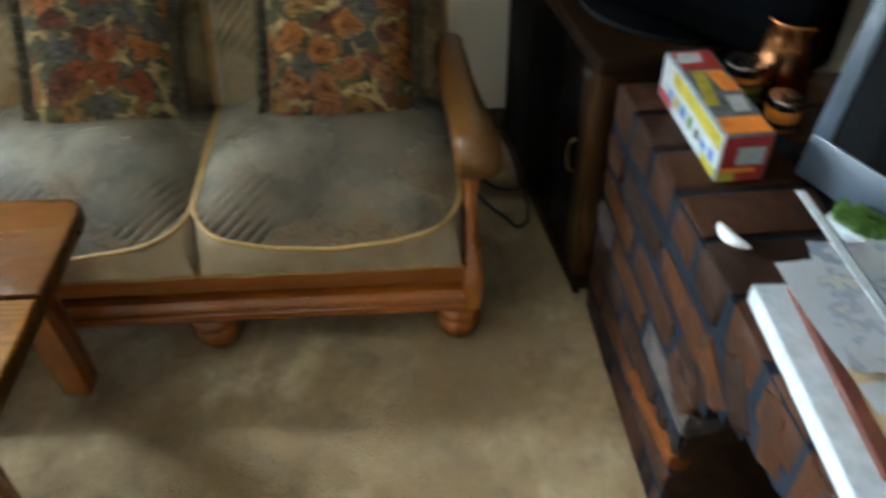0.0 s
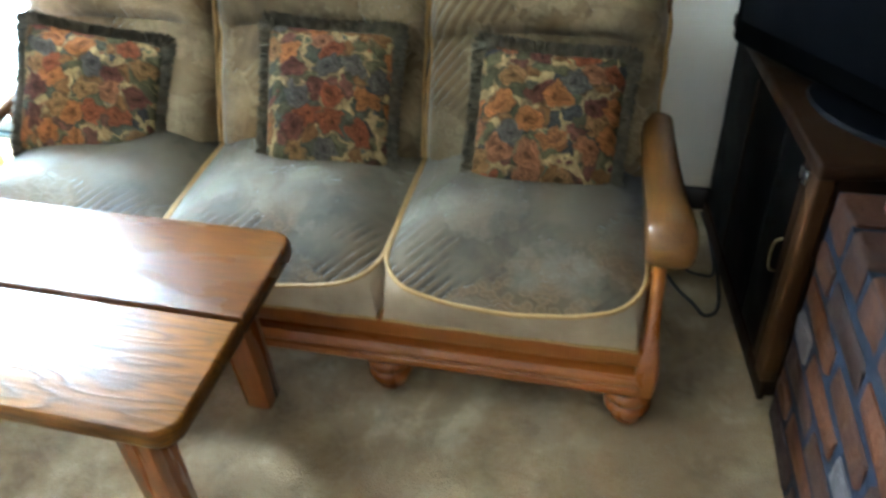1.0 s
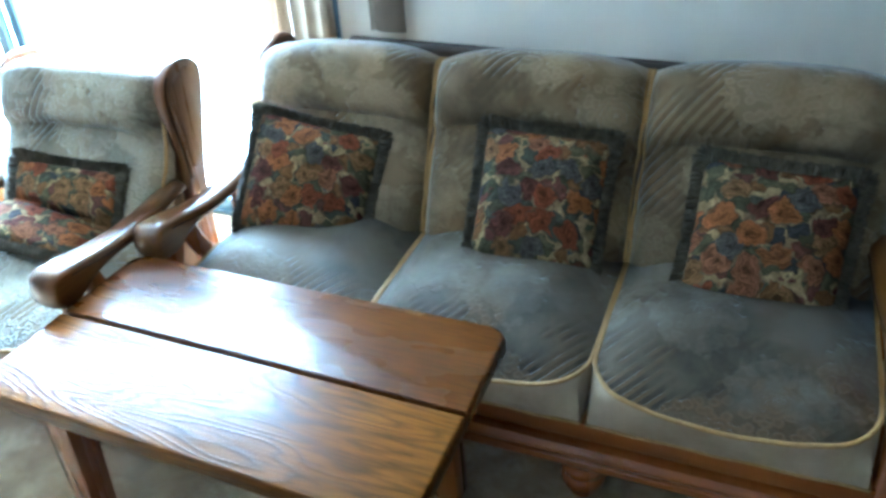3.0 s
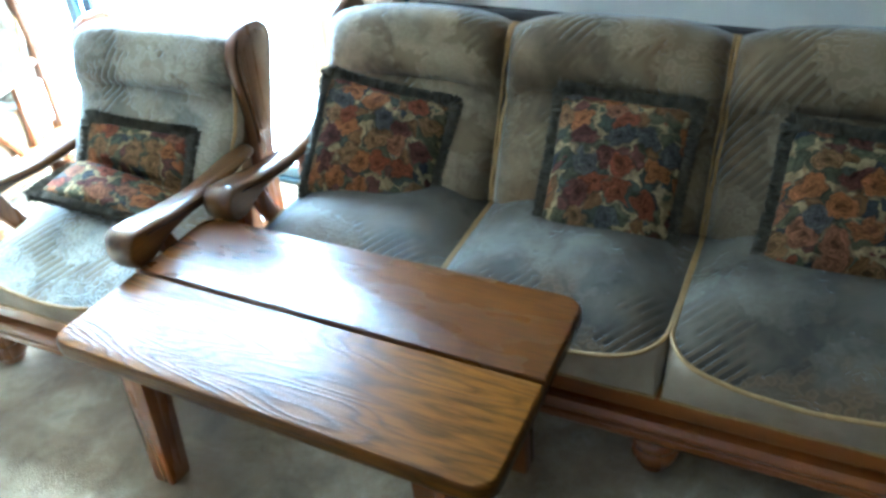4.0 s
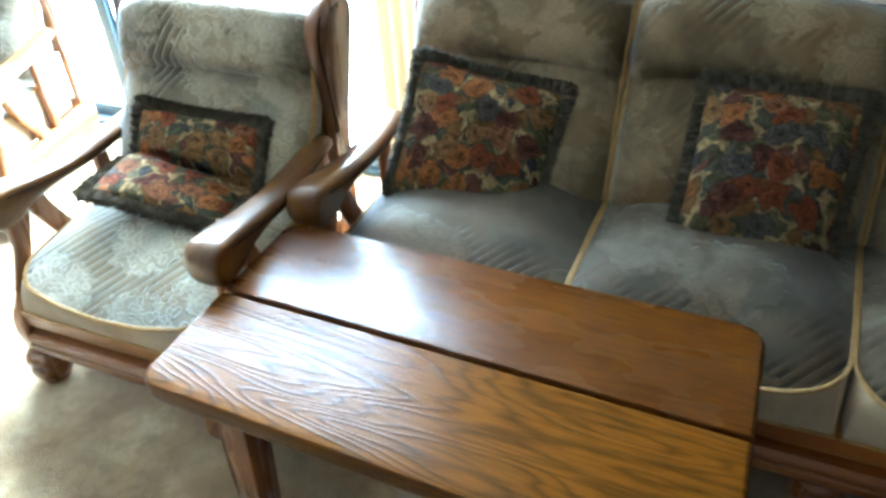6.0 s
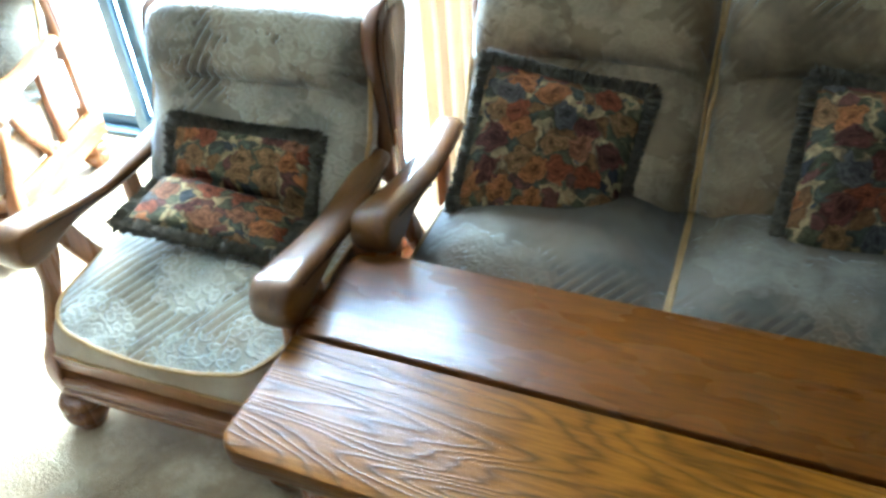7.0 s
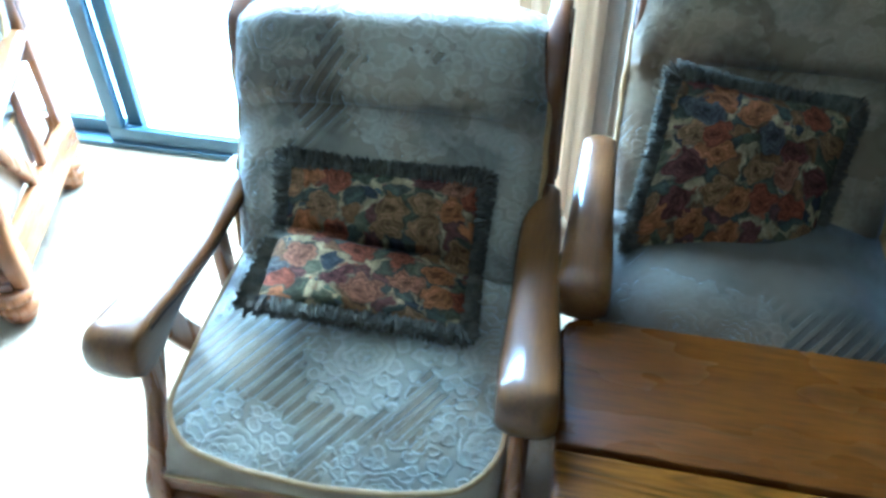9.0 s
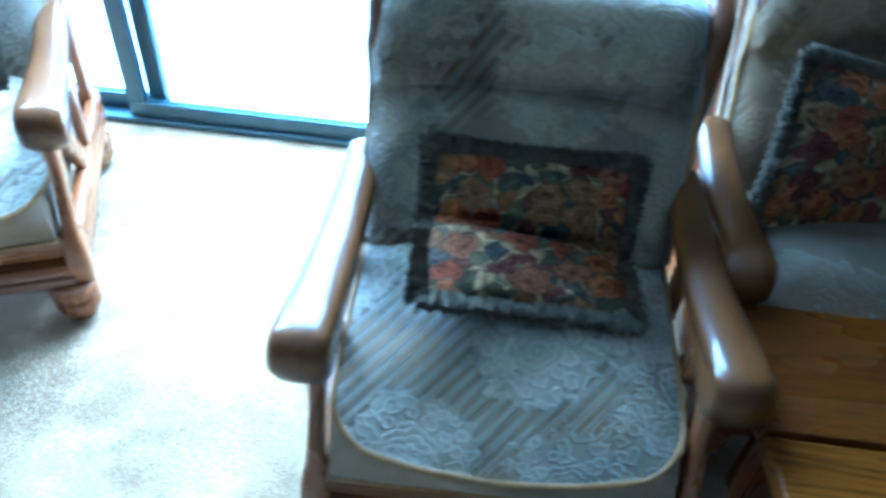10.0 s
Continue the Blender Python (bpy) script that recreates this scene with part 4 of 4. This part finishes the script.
# ---- coffee table ----
def coffee_table(x0, x1, y0, y1, h):
    ob = thing("coffee_table", "varnished pine coffee table with two wide boards and square legs", "coffee table", m=pose((x0 + x1) / 2, (y0 + y1) / 2, 0))
    w, d, t = (x1 - x0) / 2, (y1 - y0) / 2, 0.042
    for lo, hi, mat_, rounded in ((-d, -0.004, plank_bold, -1), (0.004, d, plank_plain, 1)):
        r = 0.045
        pts = []
        for cx, cy, a0, rr in ((w - r, hi - r, 0, r if rounded > 0 else 0.004), (-w + r, hi - r, 90, r if rounded > 0 else 0.004), (-w + r, lo + r, 180, r if rounded < 0 else 0.004), (w - r, lo + r, 270, r if rounded < 0 else 0.004)):
            for k in range(7):
                a = radians(a0 + 15 * k)
                ex, ey = (r - rr) * (1 if a0 in (0, 270) else -1), (r - rr) * (1 if a0 in (0, 90) else -1)
                pts.append((cx + ex + rr * math.cos(a), cy + ey + rr * math.sin(a)))
        rings = []
        for z, inset in ((h - t, 0.008), (h - t + 0.003, 0.003), (h - t + 0.010, 0.0), (h - 0.010, 0.0), (h - 0.004, 0.002), (h - 0.001, 0.005), (h, 0.010)):
            cx, cy = 0, (lo + hi) / 2
            rings.append([(cx + (x - cx) * (1 - inset / w), cy + (y - cy) * (1 - inset / ((hi - lo) / 2) * 0.6), z) for x, y in pts])
        bm = loft(rings)
        for q in bm.verts:
            q.co.x -= 0.070 * q.co.y * (1 if q.co.x < 0 else 0.6)
        part("board", bm, mat_, ob, "boldly figured pine board" if rounded < 0 else "plainer reddish pine board")
    for sx in (-1, 1):
        for sy in (-1, 1):
            rows = []
            for z, s in ((0.0, 0.029), (0.006, 0.031), (0.20, 0.034), (h - t - 0.002, 0.037)):
                spread = 0.012 * (1 - z / h)
                rows.append([(sx * (w - 0.152 + spread) + a, sy * (d - 0.103 + spread) + b, z) for a, b in round_rect(2 * s, 2 * s, 0.006, 2)])
            part("leg", loft(rows), oak_z, ob)
    for sy in (-1, 1):
        part("apron", box(-w + 0.15, w - 0.15, sy * (d - 0.103) - 0.012, sy * (d - 0.103) + 0.012, h - t - 0.085, h - t - 0.003), oak_x, ob)
    for sx in (-1, 1):
        part("apron", box(sx * (w - 0.152) - 0.012, sx * (w - 0.152) + 0.012, -d + 0.13, d - 0.13, h - t - 0.085, h - t - 0.003), oak_y, ob)
    return ob


coffee_table(-1.212, -0.163, -0.564, -0.012, 0.458)


# ---- corner cabinet, with its front turned to the room ----
def cabinet():
    """Dark cabinet in the corner: posts, glass door, panelled door, and a thick top."""
    m = pose(0.842, 0.135, 0, 0, 0, 9.0)
    ob = thing("corner_cabinet", "dark stained timber cabinet with smoked glass door, in the corner", "cabinet", m=m)
    L, D, H = 0.74, 0.46, 0.645
    part("body", box(0.020, D, 0.012, L, 0.0, H - 0.036, 0.004), dark_wood, ob)
    part("top", box(-0.008, D + 0.01, -0.012, L + 0.01, H - 0.035, H, 0.008, 3), dark_wood, ob, "thick moulded top")
    part("plinth", box(0.004, 0.0195, 0.0, L, 0.0, 0.06, 0.003), dark_wood, ob)
    part("post", box(-0.004, 0.036, -0.004, 0.046, 0.0605, H - 0.0355, 0.010, 3), post_wood, ob, "brown corner post")
    door = part("door", box(0.006, 0.0195, 0.048, 0.235, 0.066, H - 0.042, 0.004), dark_glass, ob, "smoked glass door")
    part("door_stile", box(0.002, 0.006, 0.049, 0.088, 0.068, H - 0.044, 0.002), dark_wood, door)
    part("handle", tube(smooth_path([(0.004, 0.096, 0.40), (-0.010, 0.098, 0.390), (-0.012, 0.104, 0.355), (-0.010, 0.096, 0.320), (0.004, 0.098, 0.310)], 4), 0.0028, 8), brass, door, "small brass bow handle")
    glassdoor = part("glass_door", box(0.006, 0.0195, 0.240, L - 0.02, 0.066, H - 0.042, 0.004), dark_glass, ob, "smoked glass door")
    part("hinge", box(-0.004, 0.006, 0.050, 0.085, H - 0.085, H - 0.055, 0.003), chrome, door, "worn chrome hinge")
    part("glass_strip", box(0.002, 0.006, 0.470, 0.482, 0.08, H - 0.06, 0.002), dark_wood, glassdoor)
    return ob


cabinet()


def television():
    """Black flat television set across the corner, on an oval foot."""
    ob = thing("television", "black flat-screen television on a glossy foot, on the cabinet", "television", m=pose(0.975, 0.33, 0.646, 0, 0, -53))
    oval = lambda a, b, z: [(a * math.cos(2 * math.pi * k / 32), b * math.sin(2 * math.pi * k / 32), z) for k in range(32)]
    part("foot", loft([oval(0.17, 0.106, 0.0), oval(0.175, 0.110, 0.004), oval(0.17, 0.106, 0.012), oval(0.12, 0.07, 0.020)]), gloss_black, ob, "glossy oval foot")
    part("neck", box(-0.05, 0.05, -0.02, 0.02, 0.012, 0.06, 0.008), black_plastic, ob)
    casing = part("casing", box(-0.40, 0.40, -0.058, 0.035, 0.024, 0.53, 0.020, 3), black_plastic, ob)
    part("screen", box(-0.37, 0.37, -0.061, -0.057, 0.085, 0.50, 0.002), gloss_black, casing)
    return ob


television()


# ---- brick hearth ----
HEARTH_X, HEARTH_TOP, COURSE, BRICK = 0.868, 0.604, 0.0863, (0.223, 0.108, 0.070)
HEARTH_TURN = 3.0


def brick_mesh(name, lx, ly, lz, seed):
    """One brick with chipped, eased edges, centred on the origin."""
    rng = random.Random(seed)
    bm = box(-lx / 2, lx / 2, -ly / 2, ly / 2, -lz / 2, lz / 2, 0.013, 2)
    for v in bm.verts:
        v.co += Vector((rng.uniform(-1, 1), rng.uniform(-1, 1), rng.uniform(-1, 1))) * 0.0032
    return mesh_of(name, bm, brick_mat)


def hearth():
    """Raised brick hearth: a core of mortar, courses of bricks, an arched recess for logs."""
    ob = thing("brick_hearth", "raised dark red brick hearth with blue-grey joints and arched recess", "brick hearth", m=pose(HEARTH_X, 0.10, 0, 0, 0, HEARTH_TURN))
    # local axes: x into the hearth, y away from the viewer's end
    far, near, deep = 0.0, -2.3, 0.95
    a0, a1, spring = -0.58, -1.16, 0.30
    mid, rad = (a0 + a1) / 2, (a0 - a1) / 2
    e, top = 0.004, HEARTH_TOP + 0.003
    blocks = [(e, deep, a0, far, 0, top), (e, deep, near, a1, 0, top), (0.42, deep, a1, a0, 0, top), (e, 0.42, a1, a0, HEARTH_TOP - 0.075, top)]
    # the arch: blocks from the round underside up to the slab
    for k in range(12):
        ya, yb = a1 + (a0 - a1) * k / 12, a1 + (a0 - a1) * (k + 1) / 12
        q = min(1, abs((ya + yb) / 2 - mid) / rad)
        blocks.append((e, 0.42, ya, yb, spring + 0.20 * (1 - q * q) ** 0.5, HEARTH_TOP - 0.075))
    part("recess_lining", box(0.012, 0.42, a0 - 0.008, a0 - 0.002, 0, spring + 0.05, 0), brick_mat, ob, "dark brick lining", smooth=False)
    part("recess_lining", box(0.413, 0.418, a1, a0 - 0.009, 0, HEARTH_TOP - 0.09, 0), brick_mat, ob, smooth=False)
    for block in blocks:
        part("mortar_bed", box(*block, 0), mortar, ob, smooth=False)
    faces = [brick_mesh("brick", BRICK[1], BRICK[0], BRICK[2], 60 + k) for k in range(6)]
    halves = [brick_mesh("brick", BRICK[1], BRICK[1], BRICK[2], 70 + k) for k in range(3)]
    bats = [brick_mesh("brick", BRICK[1], 0.052, BRICK[2], 75 + k) for k in range(3)]
    tops = [brick_mesh("brick", BRICK[0], BRICK[1], 0.082, 80 + k) for k in range(5)]
    arch = [brick_mesh("brick", BRICK[1], 0.066, 0.115, 90 + k) for k in range(3)]
    rng = random.Random(9)

    def lay(me, x, y, z, rx=0.0, turn=0.0):
        b = new("brick", me)
        b.parent = ob
        b.matrix_local = pose(x + rng.uniform(-0.002, 0.002), y, z, rx + rng.uniform(-0.4, 0.4), rng.uniform(-0.5, 0.5), turn + rng.uniform(-0.4, 0.4))

    def over_recess(y0, y1, z):
        if y1 < a1 + 0.018 or y0 > a0 - 0.018:
            return False
        q = min(1, min(abs(y0 - mid), abs(y1 - mid)) / (rad + 0.045)) if not (y0 < mid < y1) else 0
        return z - 0.03 < spring + 0.285 * (1 - q * q) ** 0.5

    for c in range(6):
        z = COURSE * (c + 0.5)
        y = far - 0.002 - (0.12 if c % 2 else 0.0)
        if c % 2:
            lay(halves[c % 3], BRICK[1] / 2 - 0.002, far - 0.058, z)
        while y - 0.23 > near:
            if not over_recess(y - 0.23, y, z):
                lay(faces[rng.randrange(6)], BRICK[1] / 2 - 0.002, y - 0.115, z)
            else:
                for part_y in (y - 0.028, y - 0.086, y - 0.144, y - 0.202):
                    if not over_recess(part_y - 0.026, part_y + 0.026, z):
                        lay(bats[rng.randrange(3)], BRICK[1] / 2 - 0.002, part_y, z)
            y -= 0.240
    for k in range(11):
        a = math.pi * (k + 0.5) / 11
        lay(arch[k % 3], BRICK[1] / 2 - 0.003, mid + (rad + 0.055) * math.cos(a), spring + (0.20 + 0.055) * math.sin(a), math.degrees(math.atan2((0.255) * math.sin(a), (rad + 0.055) * math.cos(a))) - 90)
    # a tawny brick set proud beside the recess, over the footing
    tawny = brick_mesh("brick", 0.050, 0.235, 0.040, 97)
    tawny.materials[0] = tawny_mat
    lay(tawny, 0.012, a0 + 0.100, 0.190, -9)
    y = far - 0.058
    while y - 0.06 > near:
        for r in range(3):
            lay(tops[rng.randrange(5)], 0.115 - 0.003 + r * 0.240, y - 0.0 - 0.004 * (r % 2), HEARTH_TOP - 0.031)
        y -= 0.120
    return ob


hearth()


# ---- things on the hearth ----
TOP = HEARTH_TOP + 0.010
bright = [simple(name, c, 0.5, vary=0.2, scale=45, spec=0.2) for name, c in (("printed_red", (0.30, 0.028, 0.028)), ("printed_yellow", (0.36, 0.30, 0.04)), ("printed_white", (0.40, 0.43, 0.48)), ("printed_blue", (0.07, 0.16, 0.45)), ("printed_orange", (0.72, 0.22, 0.04)), ("printed_green", (0.085, 0.16, 0.035)), ("printed_black", (0.02, 0.02, 0.025)))]
RED, YELLOW, WHITE, BLUE, ORANGE, GREEN, BLACK = bright


def packet():
    """A long printed carton with bold blocks of colour."""
    ob = thing("carton", "long printed carton in red, yellow and white on the hearth", "carton", m=pose(0.985, -0.095, TOP, 0, 0, 4))
    w, l, h = 0.082, 0.285, 0.088
    carton = part("box", box(-w / 2, w / 2, -l / 2, l / 2, 0, h, 0.003), simple("printed_pale_blue", (0.20, 0.24, 0.30), 0.45, vary=0.3, scale=60), ob)
    e = 0.0012
    rng = random.Random(12)
    grey = simple("printed_grey", (0.11, 0.12, 0.14), 0.5, vary=0.4, scale=50, spec=0.2)
    side, top = -w / 2, h

    def on_side(y0, y1, z0, z1, ink, lean=0.0, lift=1):
        bm = box(side - e * lift, side + 0.001, y0, y1, z0, z1, 0)
        for q in bm.verts:
            q.co.z += (q.co.y - (y0 + y1) / 2) * lean
        part("printed_panel", bm, ink, carton, smooth=False)

    def on_top(x0, x1, y0, y1, ink, lean=0.0, lift=1):
        bm = box(x0, x1, y0, y1, top - 0.001, top + e * lift, 0)
        for q in bm.verts:
            q.co.x += (q.co.y - (y0 + y1) / 2) * lean
        part("printed_panel", bm, ink, carton, smooth=False)

    on_side(-l / 2 + 0.004, l / 2 - 0.004, 0.004, h - 0.004, WHITE)
    on_side(-l / 2 + 0.006, l / 2 - 0.060, 0.058, h - 0.006, YELLOW, lift=1.6)
    on_side(l / 2 - 0.070, l / 2 - 0.008, 0.006, 0.024, RED, lift=1.6)
    for k in range(7):
        y = -l / 2 + 0.020 + k * 0.033
        on_side(y, y + rng.uniform(0.012, 0.024), 0.026, 0.026 + rng.uniform(0.012, 0.022), (BLUE, BLUE, BLACK, GREEN, BLUE, YELLOW, BLUE)[k], 0.15, 2.2)
    on_side(-l / 2 + 0.005, -l / 2 + 0.060, 0.006, 0.022, YELLOW, lift=2.2)
    on_top(-w / 2 + 0.004, w / 2 - 0.004, -l / 2 + 0.004, l / 2 - 0.004, grey)
    on_top(-w / 2 + 0.006, w / 2 - 0.006, l / 2 - 0.075, l / 2 - 0.008, RED, lift=1.6)
    on_top(-w / 2 + 0.010, w / 2 - 0.030, l / 2 - 0.050, l / 2 - 0.016, WHITE, 0.2, 2.2)
    on_top(-0.030, -0.008, -l / 2 + 0.090, l / 2 - 0.080, YELLOW, 0.12, 1.6)
    on_top(0.004, 0.034, -0.010, 0.062, ORANGE, -0.1, 1.6)
    on_top(0.002, 0.030, -0.075, -0.025, WHITE, 0.1, 1.6)
    on_top(-w / 2 + 0.004, w / 2 - 0.004, -l / 2 + 0.004, -l / 2 + 0.052, ORANGE, 0.0, 1.6)
    part("printed_panel", box(-w / 2 + 0.003, w / 2 - 0.003, -l / 2 - e, -l / 2 + 0.001, 0.003, h - 0.003, 0), RED, carton, smooth=False)
    part("printed_panel", box(-0.014, 0.030, -l / 2 - 1.8 * e, -l / 2 - e + 0.0004, 0.034, 0.066, 0), WHITE, carton, smooth=False)
    part("printed_panel", box(-0.036, 0.020, -l / 2 - 1.8 * e, -l / 2 - e + 0.0004, 0.020, 0.028, 0), ORANGE, carton, smooth=False)
    part("printed_panel", box(-0.040, -0.012, -l / 2 - 2 * e, -l / 2 - e + 0.0004, 0.004, 0.018, 0), YELLOW, carton, smooth=False)
    return ob


packet()


def copper_pot():
    ob = thing("copper_pot", "polished copper pot with a rolled rim on the hearth", "pot", m=pose(1.155, 0.035, TOP))
    part("bowl", lathe([(0.040, 0.0), (0.047, 0.006), (0.052, 0.03), (0.054, 0.07), (0.050, 0.11), (0.046, 0.135), (0.050, 0.150), (0.048, 0.152), (0.043, 0.136), (0.046, 0.10), (0.046, 0.02), (0.0, 0.014)], sides=28), copper, ob)
    part("rim", tube([(0.049 * math.cos(a), 0.049 * math.sin(a), 0.151) for a in [2 * math.pi * k / 28 for k in range(28)]], 0.0035, 8, True), copper, ob, "bright rolled rim")
    return ob


copper_pot()


def tin(x, y, r, h, colours, label):
    ob = thing("printed_tin", label, "tin", "printed tins", pose(x, y, TOP))
    part("body", lathe([(r * 0.94, 0), (r, 0.004), (r, h - 0.004), (r * 0.94, h)], sides=24), colours[0], ob)
    for k, mt in enumerate(colours[1:]):
        z = h * (0.16 + 0.24 * k)
        part("band", lathe([(r + 0.0008, z), (r + 0.0012, z + 0.001), (r + 0.0012, z + h * 0.15), (r + 0.0008, z + h * 0.15 + 0.001)], sides=24), mt, ob)
    part("lid", lathe([(r * 1.01, h - 0.012), (r * 1.03, h - 0.010), (r * 1.03, h + 0.002), (r * 0.98, h + 0.004), (0.004, h + 0.004)], sides=24), chrome, ob, "metal lid")
    return ob


tin(1.075, 0.020, 0.036, 0.075, (BLACK, GREEN, YELLOW, ORANGE), "small dark tin with green and orange bands")
tin(1.120, -0.075, 0.030, 0.055, (ORANGE, BLACK), "small orange tin with a dark band")


def monitor():
    """Silver-framed screen that stands on the hearth and faces the room."""
    ob = thing("monitor", "silver-framed monitor with a black screen, standing on the hearth", "monitor", m=pose(1.085, -0.235, TOP, 0, 0, -66))
    W, H, lip, side = 0.52, 0.42, 0.075, 0.034
    tilt = pose(0, 0, 0.012, -8)
    casing = part("casing", box(0.002, W - 0.002, 0.006, 0.05, 0.002, H - 0.002, 0.012, 3), silver_plastic, ob)
    casing.matrix_local = tilt
    for a, b, c, d in ((0, W, 0, lip), (0, W, H - side, H), (0, side, lip, H - side), (W - side, W, lip, H - side)):
        part("bezel", box(a, b, -0.004, 0.012, c, d, 0.004), silver_plastic, casing)
    part("screen", box(side, W - side, 0.000, 0.006, lip, H - side, 0), gloss_black, casing, smooth=False)
    part("foot", box(0.10, W - 0.10, -0.03, 0.12, 0.0, 0.012, 0.005), black_plastic, ob)
    return ob


monitor()


def printed_paper():
    """Glossy paper with patches of print."""
    n = Nodes("printed_paper", 0.4, spec=0.3)
    v = n.coords()
    n.color(n.ramp(n.noise(n.warp(v, 30.0, 0.02), 17.0, 3, 0.6), [(0.0, (0.30, 0.36, 0.46)), (0.40, (0.58, 0.60, 0.64)), (0.55, (0.36, 0.40, 0.50)), (0.60, (0.62, 0.60, 0.56)), (0.68, (0.34, 0.13, 0.08))], True))
    return n.m


def stack_of_papers():
    rng = random.Random(5)

    def sheet(name, x, y, z, w, l, t, turn, mt, label, category, bend=0.0):
        ob = thing(name, label, category, "papers and books on the hearth", pose(x, y, z, 0, 0, turn))
        if name == "book":
            part("pages", box(-w / 2 + 0.003, w / 2 - 0.004, -l / 2 + 0.004, l / 2 - 0.004, 0.003, t - 0.003, 0), paper, ob, smooth=False)
            for z0 in (0.0, t - 0.003):
                part("cover", box(-w / 2, w / 2, -l / 2, l / 2, z0, z0 + 0.003, 0.001, 1), mt, ob)
            part("spine", box(-w / 2 - 0.002, -w / 2, -l / 2, l / 2, 0.0, t, 0.001, 1), mt, ob)
        else:
            bm = bmesh.new()
            rows = []
            for i in range(7):
                row = []
                for j in range(7):
                    u, v = i / 6 - 0.5, j / 6 - 0.5
                    row.append(bm.verts.new((u * w, v * l, t + bend * (u + 0.5) ** 2 + 0.004 * math.sin(5 * v + x * 40))))
                rows.append(row)
            for a, b in zip(rows, rows[1:]):
                for j in range(6):
                    bm.faces.new((a[j], b[j], b[j + 1], a[j + 1]))
            bmesh.ops.solidify(bm, geom=bm.faces[:], thickness=0.0012)
            part("leaf", bm, mt, ob)
        return ob

    z = TOP
    maroon = simple("maroon_cloth", (0.10, 0.022, 0.013), 0.6, vary=0.3, scale=30)
    sheet("book", 1.015, -0.665, z, 0.185, 0.32, 0.030, 0.0, WHITE, "thick white book lying on the hearth", "book")
    sheet("book", 1.035, -0.660, z + 0.030, 0.150, 0.285, 0.010, -1, maroon, "thin red-edged book on a white book", "book")
    sheet("sheet", 1.040, -0.600, z + 0.043, 0.15, 0.25, 0.002, 5, paper, "loose white sheet of paper", "paper", 0.012)
    sheet("sheet", 1.055, -0.570, z + 0.047, 0.13, 0.23, 0.002, -9, printed_paper(), "loose sheet of printed paper", "paper", 0.018)
    pic = sheet("magazine", 1.060, -0.760, z + 0.044, 0.17, 0.20, 0.003, 3, simple("cream_print", (0.66, 0.52, 0.34), 0.4, vary=0.2), "cream magazine with a red picture", "magazine")
    part("picture", box(-0.02, 0.045, -0.05, 0.02, 0.0085, 0.0105, 0), RED, pic, smooth=False)
    sheet("book", 1.165, -0.530, z, 0.10, 0.18, 0.040, 4, BLUE, "blue book lying beside the papers", "book")
    ruler = thing("ruler", "long pale ruler lying across the papers", "ruler", m=pose(1.040, -0.520, z + 0.062, 0, 0, 2))
    part("blade", box(-0.007, 0.007, -0.17, 0.17, 0, 0.003, 0.001, 1), WHITE, ruler)
    part("edge", box(0.0072, 0.0085, -0.17, 0.17, 0, 0.0028, 0), BLACK, ruler, smooth=False)
    brush = thing("green_brush", "green bristled brush with a white back", "brush", m=pose(1.13, -0.405, z, 0, 0, -60))
    part("back", box(-0.07, 0.07, -0.022, 0.022, 0.0, 0.022, 0.007, 3), WHITE, brush)
    bm = bmesh.new()
    for _ in range(160):
        x, y = rng.uniform(-0.062, 0.062), rng.uniform(-0.018, 0.018)
        tube([(x, y, 0.02), (x + rng.uniform(-0.005, 0.005), y + rng.uniform(-0.005, 0.005), 0.046)], 0.0016, 4, bm=bm)
    tagged(part("bristles", bm, GREEN, brush, "green bristles"), kind="stuff")


stack_of_papers()


def white_stone():
    """A small smooth crescent of white stone on the hearth's edge."""
    ob = thing("white_stone", "small smooth white stone on the edge of the hearth", "stone", m=pose(0.932, -0.385, TOP, 0, 0, 24))
    rings = []
    for k in range(9):
        s = -1 + k / 4
        r = 0.011 * max(0.05, 1 - s * s) ** 0.5
        rings.append([(r * math.cos(a) + 0.010 * s * s, 0.032 * s, 0.010 + r * 0.85 * math.sin(a)) for a in [2 * math.pi * q / 10 for q in range(10)]])
    part("stone", loft(rings), paper, ob)
    return ob


white_stone()


# ---- small things on the floor ----
def log(x, y, z, l, r, turn, label, parent_m=None):
    rng = random.Random(int(x * 100))
    ob = thing("split_log", label, "firewood", "firewood", pose(x, y, z, 0, 0, turn))
    rings = []
    for k in range(7):
        yy = -l / 2 + l * k / 6
        rings.append([((r * (1 + rng.uniform(-0.06, 0.06))) * math.cos(a) + 0, yy, max(0, r + r * 0.9 * math.sin(a))) for a in [2 * math.pi * q / 9 for q in range(9)]])
    part("wood", loft(rings), firewood, ob)
    return ob


log(1.06, -0.74, 0.0, 0.30, 0.05, 20, "dark split log in the hearth recess")

cable = thing("power_cable", "black power cable lying on the carpet beside the cabinet", "cable")
part("cord", tube(smooth_path([(0.60, 0.62, 0.006), (0.66, 0.50, 0.006), (0.70, 0.44, 0.012), (0.735, 0.40, 0.006), (0.77, 0.46, 0.006), (0.76, 0.70, 0.006), (0.73, 0.88, 0.006)], 6), 0.005, 8), black_rubber, cable)
part("cord", tube(smooth_path([(0.62, 0.70, 0.006), (0.67, 0.58, 0.02), (0.72, 0.55, 0.022), (0.76, 0.60, 0.006), (0.74, 0.86, 0.006)], 6), 0.0045, 8), black_rubber, cable)
